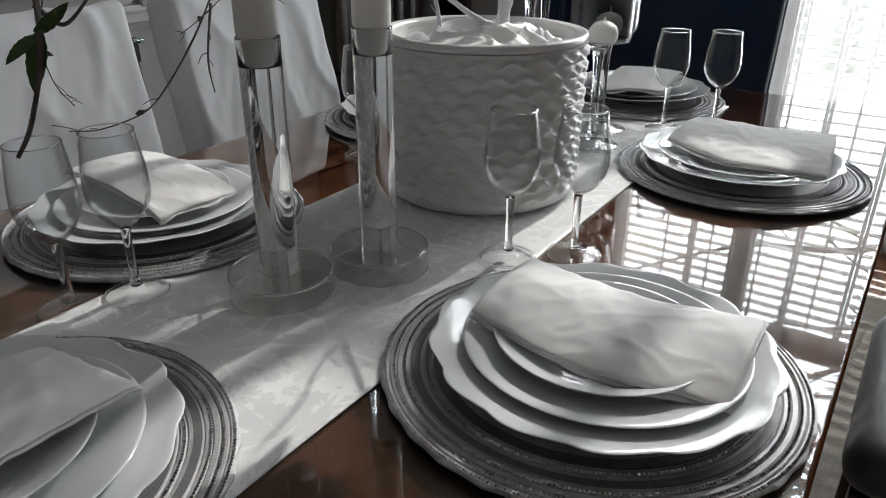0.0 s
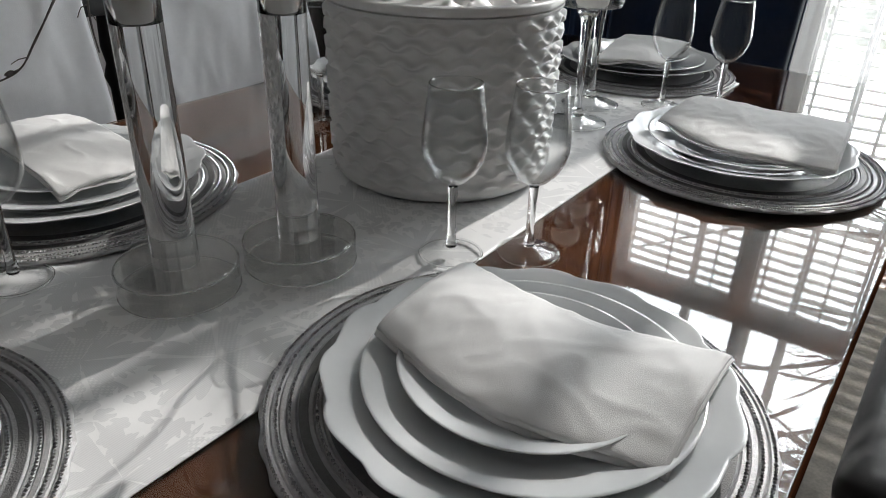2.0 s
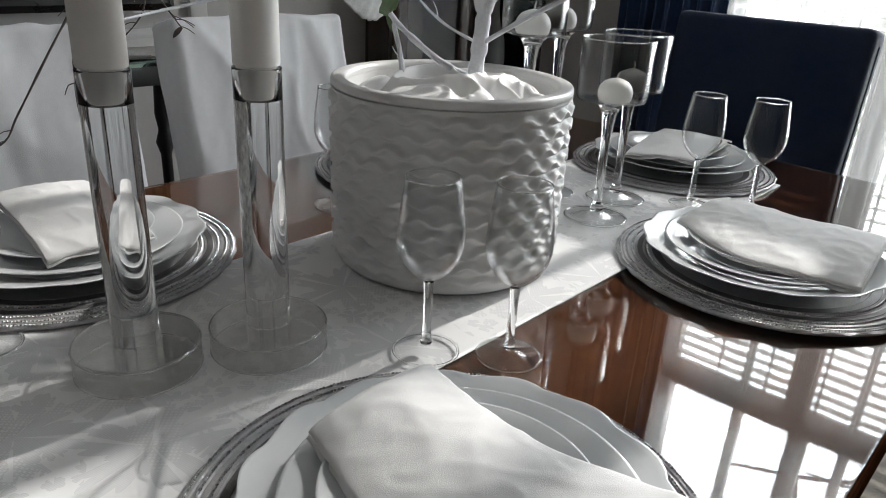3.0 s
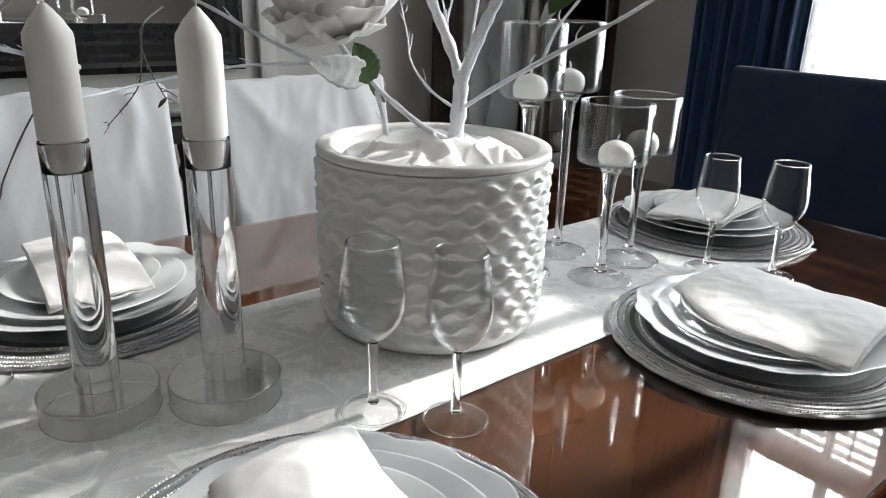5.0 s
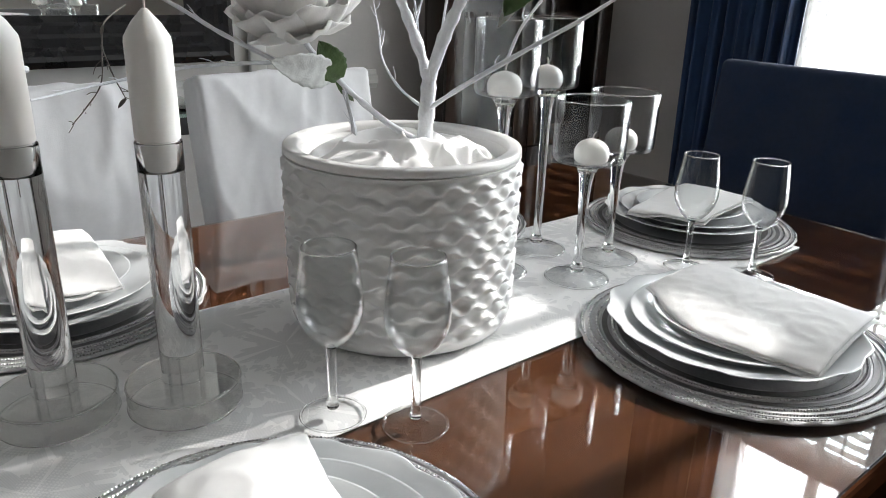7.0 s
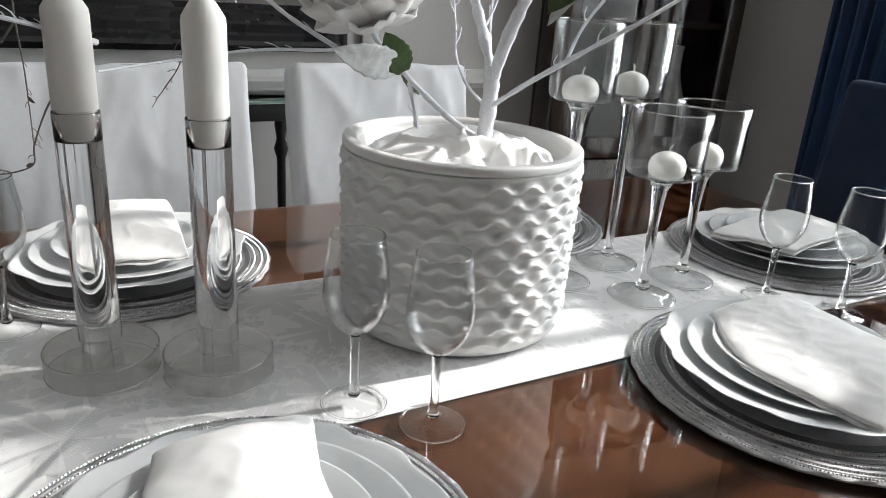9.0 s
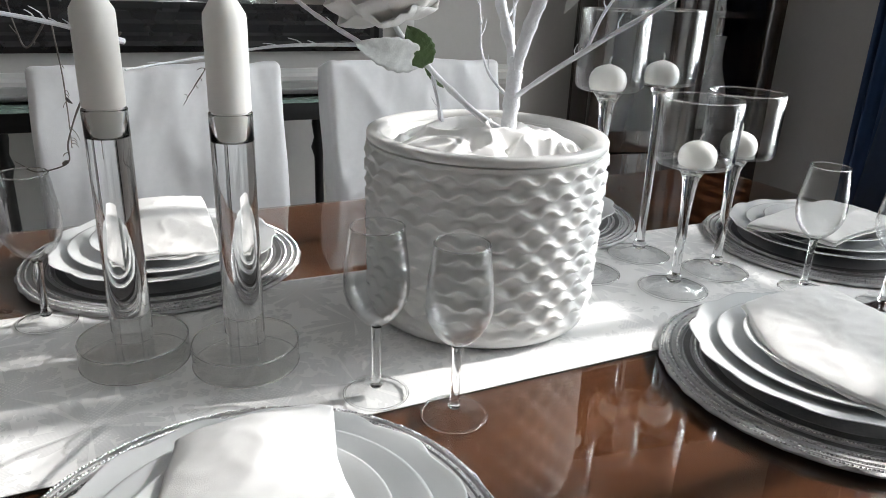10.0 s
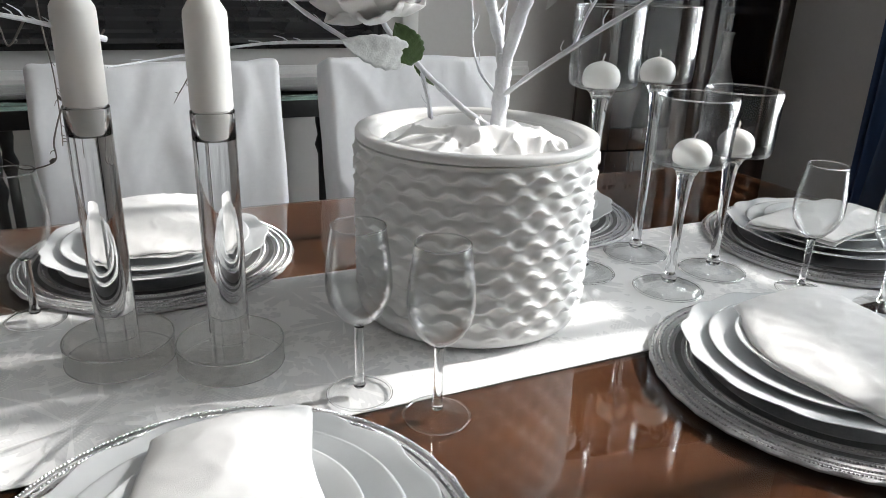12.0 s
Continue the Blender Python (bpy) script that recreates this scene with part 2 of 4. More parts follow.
M_WAX.node_tree.nodes["Principled BSDF"].inputs["Subsurface Radius"].default_value = (1.0, 0.95, 0.9)
M_WICK = surface("cotton_wick", (0.75, 0.73, 0.70), 0.8, vary=0.2)
M_BRANCH = surface("white_painted_twig", (0.74, 0.755, 0.79), 0.55, vary=0.12, coarse=60, fine=300, relief=0.6, relief_scale=260)
M_TWIG = surface("grey_brown_dry_and_silhouette_twig", (0.15, 0.13, 0.12), 0.7, vary=0.35, coarse=60, fine=300, relief=0.6, relief_scale=260)
M_PETAL = surface("white_silk_petal", (0.86, 0.85, 0.83), 0.6, vary=0.04, coarse=40, relief=0.2, relief_scale=400, sheen=0.2)
M_PETAL.node_tree.nodes["Principled BSDF"].inputs["Subsurface Weight"].default_value = 0.3
M_PETAL.node_tree.nodes["Principled BSDF"].inputs["Subsurface Scale"].default_value = 0.012
M_PETAL.node_tree.nodes["Principled BSDF"].inputs["Subsurface Radius"].default_value = (1.0, 0.95, 0.9)
M_LEAF = surface("green_silk_leaf", (0.065, 0.12, 0.035), 0.4, vary=0.3, coarse=60, relief=0.4, relief_scale=400)
M_LEAFPALE = surface("frosted_leaf", (0.66, 0.68, 0.67), 0.45, vary=0.15, coarse=90, relief=0.35, relief_scale=500)
M_WALL = surface("warm_grey_wall_paint", (0.58, 0.565, 0.55), 0.7, vary=0.04, coarse=2.5, relief=0.12, relief_scale=350)
M_TRIM = surface("white_trim_paint", (0.74, 0.735, 0.72), 0.35, vary=0.04, coarse=5, relief=0.05)
M_CEIL = surface("white_ceiling_paint", (0.75, 0.745, 0.73), 0.85, vary=0.03, coarse=3, relief=0.3, relief_scale=120)
M_BLACK = surface("black_lacquer", (0.012, 0.012, 0.014), 0.28, vary=0.3, coarse=12, relief=0.05, coat=0.3)
M_IRON = surface("black_iron", (0.015, 0.015, 0.016), 0.45, metal=0.4, vary=0.3, relief=0.3)
M_RUG = surface("pale_grey_rug", (0.25, 0.225, 0.195), 0.9, vary=0.35, coarse=14, fine=150, relief=0.8, relief_scale=500)
M_BARK = surface("grey_tree_bark", (0.14, 0.125, 0.11), 0.85, vary=0.3, relief=0.8, relief_scale=60)
M_MIRROR = bpy.data.materials.new("silvered_mirror")
M_MIRROR.use_nodes = True
mb = M_MIRROR.node_tree.nodes["Principled BSDF"]
mb.inputs["Base Color"].default_value, mb.inputs["Metallic"].default_value, mb.inputs["Roughness"].default_value = (0.85, 0.86, 0.85, 1), 1.0, 0.01
M_SHEER = sheer_cloth("white_sheer_voile")
M_GRASS = surface("lawn", (0.06, 0.09, 0.03), 0.9, vary=0.3, coarse=3, relief=0.8, relief_scale=40)


# ---- mesh helpers ----
def part(name, bm, material, parent=None, label="", sharp=40):
    me = bpy.data.meshes.new(name)
    bmesh.ops.recalc_face_normals(bm, faces=bm.faces)
    bm.to_mesh(me)
    bm.free()
    me.materials.append(material)
    me.polygons.foreach_set("use_smooth", [True] * len(me.polygons))
    me.set_sharp_from_angle(angle=radians(sharp))
    ob = new(name, me)
    if parent is not None:
        ob.parent = parent
    return tagged(ob, label)


def thing(name, label, category, at=None, group="", kind=""):
    ob = new(name)
    ob.empty_display_size = 0.02
    if at is not None:
        ob.matrix_basis = at
    return tagged(ob, label, category, group, kind)


def lathe(profile, seg=48, shape=None, at=(0, 0, 0)):
    """Turns (radius, height) pairs round z. shape(angle, r, z) may move a point: it gives (r, z)."""
    bm = bmesh.new()
    rings = []
    for r, z in profile:
        if r < 1e-6:
            rings.append([bm.verts.new((at[0], at[1], at[2] + z))])
            continue
        ring = []
        for k in range(seg):
            a = 2 * math.pi * k / seg
            rr, zz = shape(a, r, z) if shape else (r, z)
            ring.append(bm.verts.new((at[0] + rr * math.cos(a), at[1] + rr * math.sin(a), at[2] + zz)))
        rings.append(ring)
    for p, q in zip(rings, rings[1:]):
        for k in range(seg):
            n = (k + 1) % seg
            if len(p) == 1 and len(q) == 1:
                break
            if len(p) == 1:
                bm.faces.new((p[0], q[k], q[n]))
            elif len(q) == 1:
                bm.faces.new((p[k], p[n], q[0]))
            else:
                bm.faces.new((p[k], p[n], q[n], q[k]))
    return bm


def box(x0, y0, z0, x1, y1, z1, bevel=0.0, steps=2):
    bm = bmesh.new()
    bmesh.ops.create_cube(bm, size=1.0)
    for v in bm.verts:
        v.co = Vector(((x0, x1)[v.co.x > 0], (y0, y1)[v.co.y > 0], (z0, z1)[v.co.z > 0]))
    if bevel:
        bmesh.ops.bevel(bm, geom=list(bm.edges), offset=bevel, segments=steps, profile=0.5, affect="EDGES")
    return bm


def smooth_path(points, per=6):
    """A curve through all the points."""
    p = [Vector(q) for q in points]
    if len(p) < 3:
        return [p[0].lerp(p[-1], k / per) for k in range(per + 1)]
    out = []
    for k in range(len(p) - 1):
        a, b, c, d = p[max(k - 1, 0)], p[k], p[k + 1], p[min(k + 2, len(p) - 1)]
        for s in range(per):
            t = s / per
            out.append(0.5 * ((2 * b) + (c - a) * t + (2 * a - 5 * b + 4 * c - d) * t * t + (3 * b - a - 3 * c + d) * t ** 3))
    return out + [p[-1]]


def tube(bm, points, r0, r1, seg=7, per=6, knots=0.0):
    """Adds a tapered limb along the points to bm."""
    path = smooth_path(points, per)
    side = None
    rings = []
    for k, q in enumerate(path):
        ahead = (path[min(k + 1, len(path) - 1)] - path[max(k - 1, 0)]).normalized()
        if side is None:
            side = ahead.orthogonal().normalized()
        side = (side - ahead * side.dot(ahead)).normalized()
        up = ahead.cross(side)
        r = r0 + (r1 - r0) * k / (len(path) - 1)
        r *= 1 + knots * noise.noise(q * 90)
        rings.append([bm.verts.new(q + r * (math.cos(2 * math.pi * s / seg) * side + math.sin(2 * math.pi * s / seg) * up)) for s in range(seg)])
    for p, q in zip(rings, rings[1:]):
        for s in range(seg):
            n = (s + 1) % seg
            bm.faces.new((p[s], p[n], q[n], q[s]))
    bm.faces.new(rings[0])
    bm.faces.new(rings[-1])
    return bm


def sheet(nu, nv, place, thick):
    """A cloth of nu x nv cells with two faces and edges. place(u, v) gives the upper face."""
    bm = bmesh.new()
    top = [[Vector(place(i / nu, j / nv)) for j in range(nv + 1)] for i in range(nu + 1)]
    low = []
    for i in range(nu + 1):
        row = []
        for j in range(nv + 1):
            du = top[min(i + 1, nu)][j] - top[max(i - 1, 0)][j]
            dv = top[i][min(j + 1, nv)] - top[i][max(j - 1, 0)]
            row.append(top[i][j] - du.cross(dv).normalized() * thick)
        low.append(row)
    a = [[bm.verts.new(p) for p in row] for row in top]
    b = [[bm.verts.new(p) for p in row] for row in low]
    for i in range(nu):
        for j in range(nv):
            bm.faces.new((a[i][j], a[i + 1][j], a[i + 1][j + 1], a[i][j + 1]))
            bm.faces.new((b[i][j], b[i][j + 1], b[i + 1][j + 1], b[i + 1][j]))
    for i in range(nu):
        bm.faces.new((a[i][0], b[i][0], b[i + 1][0], a[i + 1][0]))
        bm.faces.new((a[i][nv], a[i + 1][nv], b[i + 1][nv], b[i][nv]))
    for j in range(nv):
        bm.faces.new((a[0][j], a[0][j + 1], b[0][j + 1], b[0][j]))
        bm.faces.new((a[nu][j], b[nu][j], b[nu][j + 1], a[nu][j + 1]))
    return bm


def structure(name, bm, material, label, category):
    return tagged(part(name, bm, material), label, category, kind="structure")


# ---- the room ----
structure("floor", box(LEFT - 0.1, BACK - 0.1, -0.12, RIGHT + 0.1, FAR + 0.2, -0.012), M_FLOOR, "sub-floor under the orange-brown boards", "floor")
structure("ceiling", box(LEFT - 0.1, BACK - 0.1, CEIL, RIGHT + 0.1, FAR + 0.2, CEIL + 0.1), M_CEIL, "plain white painted ceiling", "ceiling")
structure("wall_west", box(LEFT - 0.1, BACK, 0, LEFT, FAR, CEIL), M_WALL, "warm grey painted dining room wall", "wall")
structure("wall_east", box(RIGHT, BACK, 0, RIGHT + 0.1, FAR, CEIL), M_WALL, "plain grey painted wall", "wall")
structure("wall_south", box(LEFT - 0.1, BACK - 0.1, 0, RIGHT + 0.1, BACK, CEIL), M_WALL, "plain grey painted wall", "wall")
WX0, WX1, WZ0, WZ1 = -0.52, 1.25, 0.10, 2.92
for name, dims in (("wall_north_left", (LEFT - 0.1, FAR, 0, WX0, FAR + 0.16, CEIL)), ("wall_north_right", (WX1, FAR, 0, RIGHT + 0.1, FAR + 0.16, CEIL)),
                   ("wall_north_above", (WX0, FAR, WZ1, WX1, FAR + 0.16, CEIL)), ("wall_north_below", (WX0, FAR, 0, WX1, FAR + 0.16, WZ0))):
    structure(name, box(*dims), M_WALL, "grey painted wall round the tall window", "wall")
structure("baseboard", box(LEFT, BACK + 0.02, 0.0, LEFT + 0.016, 0.9, 0.13, 0.004), M_TRIM, "white painted wooden baseboard along the wall", "baseboard")
structure("baseboard_north", box(LEFT + 0.02, FAR - 0.016, 0.0, RIGHT, FAR - 0.002, 0.095, 0.004), M_TRIM, "white painted baseboard under the window", "baseboard")
bm = bmesh.new()
rail = [(0.0, 0.0), (0.012, 0.0), (0.016, 0.012), (0.024, 0.018), (0.024, 0.040), (0.014, 0.048), (0.012, 0.062), (0.0, 0.062)]
ends = [[bm.verts.new((LEFT + 0.001 + x, y, 0.812 + z)) for x, z in rail] for y in (BACK + 0.02, 0.86)]
for k in range(len(rail)):
    n = (k + 1) % len(rail)
    bm.faces.new((ends[0][k], ends[0][n], ends[1][n], ends[1][k]))
bm.faces.new(ends[0]), bm.faces.new(ends[1])
structure("trim_chair_rail", bm, M_TRIM, "white moulded chair rail along the wall", "trim")
structure("trim_casing", box(LEFT + 0.001, 0.40, 0.868, LEFT + 0.022, 0.455, 2.3, 0.006), M_TRIM, "narrow white upright moulding on the wall", "trim")
structure("ground", box(-60, FAR + 0.17, -0.35, 60, 120, -0.25), M_GRASS, "lawn outside the window", "ground")


# ---- window ----
def make_window():
    w = thing("window_1", "tall white window with louvred shutters and clear top lights", "window", kind="structure")
    y0, y1 = FAR + 0.03, FAR + 0.10
    for x in (WX0, WX1 - 0.05):
        part("window_frame", box(x, y0, WZ0, x + 0.05, y1, WZ1, 0.005), M_TRIM, w)
    for z, h in ((WZ0, 0.05), (1.975, 0.10), (WZ1 - 0.05, 0.05)):
        part("window_frame", box(WX0 + 0.05, y0, z, WX1 - 0.05, y1, z + h, 0.005), M_TRIM, w)
    for x, half in ((-0.18, 0.016), (0.06, 0.034), (0.225, 0.016), (0.50, 0.016), (0.74, 0.034), (0.98, 0.016)):
        part("mullion", box(x - half, y0 + 0.01, 2.0755, x + half, y1 - 0.01, WZ1 - 0.0505, 0.004), M_TRIM, w)
    pane = part("pane", box(WX0 + 0.05, y1 - 0.026, WZ0 + 0.05, WX1 - 0.05, y1 - 0.020, WZ1 - 0.05), M_PANE, w)
    pane.visible_shadow = False
    part("window_sill", box(WX0 - 0.03, FAR - 0.03, WZ0 - 0.03, WX1 + 0.03, FAR + 0.03, WZ0 - 0.002, 0.005), M_TRIM, w)
    # two leaves to each opening, with a post between the openings; the rod sits off the middle
    for x0, x1, rod_x in ((-0.47, -0.169, -0.270), (-0.169, 0.0, -0.085), (0.065, 0.232, 0.104), (0.232, 0.44, 0.33), (0.44, 0.68, 0.56), (0.745, 0.97, 0.86), (0.97, 1.20, 1.09)):
        sh = part("shutter", box(x0 + 0.001, FAR + 0.004, WZ0 + 0.05, x0 + 0.014, FAR + 0.028, 1.974, 0.003), M_TRIM, w)
        part("stile", box(x1 - 0.014, FAR + 0.004, WZ0 + 0.05, x1 - 0.001, FAR + 0.028, 1.974, 0.003), M_TRIM, sh)
        for z in (WZ0 + 0.05, 1.935):
            part("rail", box(x0 + 0.0145, FAR + 0.005, z, x1 - 0.0145, FAR + 0.027, z + 0.038, 0.003), M_TRIM, sh)
        part("tilt_rod", box(rod_x - 0.005, FAR - 0.022, WZ0 + 0.15, rod_x + 0.005, FAR - 0.014, 1.92, 0.002), M_TRIM, sh)
        slat_mesh = None
        z = WZ0 + 0.118
        while z < 1.925:
            if slat_mesh is None:
                s = part("slat", box(-(x1 - x0) / 2 + 0.015, -0.023, -0.0022, (x1 - x0) / 2 - 0.015, 0.023, 0.0022, 0.0018), M_TRIM, sh)
                slat_mesh = s.data
            else:
                s = new("slat", slat_mesh)
                s.parent = sh
            s.matrix_basis = pose((x0 + x1) / 2, FAR + 0.016, z, 5, 0, 0)
            z += 0.0432
    for x in (0.0, 0.68):
        part("post", box(x + 0.001, FAR + 0.002, WZ0 + 0.05, x + 0.064, FAR + 0.029, 1.974, 0.004), M_TRIM, w)
    return w


make_window()


def folded(x0, x1, y, z0, z1, depth, folds, seed, wide=240, tall=6):
    def place(u, v):
        a = u * folds * 2 * math.pi
        drift = noise.noise(Vector((u * folds * 0.7, v * 1.3, seed)))
        yy = y + depth * math.sin(a + 1.2 * drift) * (0.75 + 0.25 * v) + 0.25 * depth * math.sin(2.3 * a + seed)
        return (x0 + (x1 - x0) * u + 0.012 * drift, yy, z0 + (z1 - z0) * v)
    return sheet(wide, tall, place, 0.0012)


sheer = thing("sheer_curtain", "white sheer voile curtain hanging to the floor, glowing with daylight", "curtain")
part("cloth", folded(-0.52, 1.34, FAR - 0.075, 0.03, 2.90, 0.014, 19, 3.1, 300), M_SHEER, sheer, sharp=180)
bm = bmesh.new()
tube(bm, [(-1.02, FAR - 0.10, 2.93), (0.3, FAR - 0.10, 2.93), (1.72, FAR - 0.10, 2.93)], 0.011, 0.011, 12)
rod = tagged(part("curtain_rod", bm, M_IRON), "black iron curtain rod over the window", "curtain rod")
for x0, x1, seed in ((-0.865, -0.47, 1.7), (1.24, 1.66, 5.2)):
    c = thing("curtain", "navy blue satin curtain gathered beside the window", "curtain", group="blue curtains")
    part("cloth", folded(x0, x1, FAR - 0.13, 0.02, 2.92, 0.024, 7.5, seed, 200, 8), M_CURTAIN, c, sharp=180)

# bare tree in the garden, in front of the added sky panel
tree_rnd = random.Random(21)
tree_out = thing("garden_tree", "bare branching tree standing on the lawn outside the window", "tree")
TY = FAR + 3.2
part("trunk", tube(bmesh.new(), [(0.95, TY, -0.27), (0.90, TY, 1.4), (1.10, TY + 0.1, 3.0), (1.35, TY, 4.6), (1.45, TY, 6.2)], 0.11, 0.035, 12, 6, 0.2), M_BARK, tree_out)
for k in range(20):
    f = k / 19
    a = Vector((1.0 + 0.42 * f, TY, 2.3 + 3.6 * f))
    side = -1 if k % 2 else 1
    ln = tree_rnd.uniform(0.9, 2.0) * (1.1 - 0.5 * f)
    b = a + Vector((side * ln * 0.75, tree_rnd.uniform(-0.3, 0.3), ln * tree_rnd.uniform(0.25, 0.7)))
    c = b + Vector((side * ln * 0.5, tree_rnd.uniform(-0.3, 0.3), ln * tree_rnd.uniform(-0.1, 0.6)))
    bm = tube(bmesh.new(), [a, a.lerp(b, 0.5) + Vector((0, 0, 0.10)), b, c], 0.034, 0.010, 7)
    for q in range(5):
        p = a.lerp(b, 0.3 + 0.14 * q)
        d = Vector((tree_rnd.uniform(-0.6, 0.6), tree_rnd.uniform(-0.3, 0.3), tree_rnd.uniform(-0.3, 0.7)))
        tube(bm, [p, p + d * 0.5 + Vector((0, 0, 0.04)), p + d], 0.013, 0.005, 5, 3)
    part("branch", bm, M_BARK, tree_out)
# the upper crown, out of view: finer branches added to dapple sun on the plates
for k in range(48):
    across = (0.50, 1.45) if k < 34 else (-0.4, 0.6)
    a = Vector((tree_rnd.uniform(*across), TY + tree_rnd.uniform(-0.2, 0.2), tree_rnd.uniform(4.82, 5.45) + (0.0 if k < 34 else 0.12)))
    d = Vector((tree_rnd.uniform(-1, 1), tree_rnd.uniform(-0.3, 0.3), tree_rnd.uniform(-0.25, 0.6))).normalized() * tree_rnd.uniform(0.4, 0.7)
    part("branch", tube(bmesh.new(), [(1.37, TY, a.z - 0.05), a.lerp(Vector((1.37, TY, a.z)), 0.4) + Vector((0, 0, 0.08)), a, a + d * 0.5 + Vector((0, 0, 0.06)), a + d], 0.020, 0.018, 7, 4, 0.3), M_BARK, tree_out)

# ---- rug ----
rug = thing("rug", "pale grey woven rug under the dining table", "rug")
part("weave", sheet(40, 60, lambda u, v: (-1.05 + 2.35 * u, -1.9 + 3.4 * v, 0.012 + 0.0015 * noise.noise(Vector((u * 20, v * 30, 0)))), 0.010), M_RUG, rug, sharp=60)
for y0, y1 in ((-1.925, -1.9005), (1.5005, 1.525)):
    part("border", box(-1.05, y0, 0.0005, 1.30, y1, 0.0125, 0.004), M_RUG, rug)


# ---- table ----
def outline_top(z0, z1, x, ya, yb, corner, bow, bevel):
    """A table leaf with round corners and slightly bowed ends."""
    pts = []
    for cx, cy, a0 in ((x - corner, yb - corner, 0), (-x + corner, yb - corner, 90), (-x + corner, ya + corner, 180), (x - corner, ya + corner, 270)):
        for k in range(7):
            a = radians(a0 + 15 * k)
            px, py = cx + corner * math.cos(a), cy + corner * math.sin(a)
            pts.append((px, py))
    dense = []
    for k, p in enumerate(pts):
        q = pts[(k + 1) % len(pts)]
        n = 12 if math.dist(p, q) > 0.3 else 1
        for s in range(n):
            px, py = p[0] + (q[0] - p[0]) * s / n, p[1] + (q[1] - p[1]) * s / n
            swell = bow * (1 - (px / x) ** 2)
            dense.append((px, py + (swell if py > (ya + yb) / 2 else -swell) * min(1, abs(py - (ya + yb) / 2) / ((yb - ya) / 2)) ** 8))
    bm = bmesh.new()
    layers = [(z0, -bevel), (z0 + bevel, 0), (z1 - bevel, 0), (z1 - bevel * 0.3, -bevel * 0.3), (z1, -bevel)]
    rings = []
    for z, out in layers:
        rings.append([bm.verts.new((px * (1 + out / x), (py - (ya + yb) / 2) * (1 + out / ((yb - ya) / 2)) + (ya + yb) / 2, z)) for px, py in dense])
    for p, q in zip(rings, rings[1:]):
        for k in range(len(p)):
            n = (k + 1) % len(p)
            bm.faces.new((p[k], p[n], q[n], q[k]))
    bm.faces.new(rings[0]), bm.faces.new(rings[-1])
    return bm


TYA, TYB = -1.06, 0.800
table = thing("dining_table", "dark mahogany dining table with rounded corners", "table")
part("tabletop", outline_top(T - 0.042, T - 0.0065, 0.500, TYA, TYB, 0.09, 0.02, 0.006), M_TABLE, table, sharp=8)
for x in (-0.40, 0.385):
    part("apron", box(x, TYA + 0.17, T - 0.135, x + 0.02, TYB - 0.17, T - 0.0425, 0.002), M_TABLE, table)
for y in (TYA + 0.12, TYB - 0.14):
    part("apron", box(-0.34, y, T - 0.135, 0.34, y + 0.02, T - 0.0425, 0.002), M_TABLE, table)
leg_profile = [(0.0, 0.0), (0.028, 0.0), (0.034, 0.02), (0.026, 0.05), (0.030, 0.09), (0.036, 0.30), (0.042, 0.50), (0.034, 0.53), (0.046, 0.56), (0.046, 0.717), (0.0, 0.717)]
for x in (-0.385, 0.385):
    for y in (TYA + 0.12, TYB - 0.13):
        part("leg", lathe(leg_profile, 20, at=(x, y, 0.0125)), M_TABLE, table)
pane = tagged(part("glass_table_cover", outline_top(T - 0.006, T, 0.497, TYA + 0.003, TYB - 0.003, 0.09, 0.02, 0.0015), M_SHEET, sharp=8), "clear tempered glass sheet lying on the wooden tabletop", "table cover")
pane.visible_shadow = False


# ---- runner ----
def runner_place(u, v):
    x = -0.168 + 0.336 * u
    y = -1.02 + 1.655 * v
    rough = 0.35 + 0.65 * max(0.0, min(1.0, (-0.30 - y) / 0.25))
    h = 0.5 + 0.5 * noise.noise(Vector((x * 9 + y * 3, y * 5, 1.0)))
    h2 = abs(noise.noise(Vector((x * 16 - y * 7, y * 9 + x * 6, 4.0))))
    edge = 1 - abs(2 * u - 1) ** 6
    return (x + 0.002 * noise.noise(Vector((0, y * 6, u))), y, T + 0.0014 + rough * (0.0012 * h + 0.0026 * (1 - h2) ** 4 * (0.3 + 0.7 * edge)))


run = tagged(part("table_runner", sheet(64, 300, runner_place, 0.0010), M_RUNNER, sharp=180), "white damask table runner with a leaf pattern, softly creased", "table runner")

# ---- place settings ----
MAT_R = 0.185


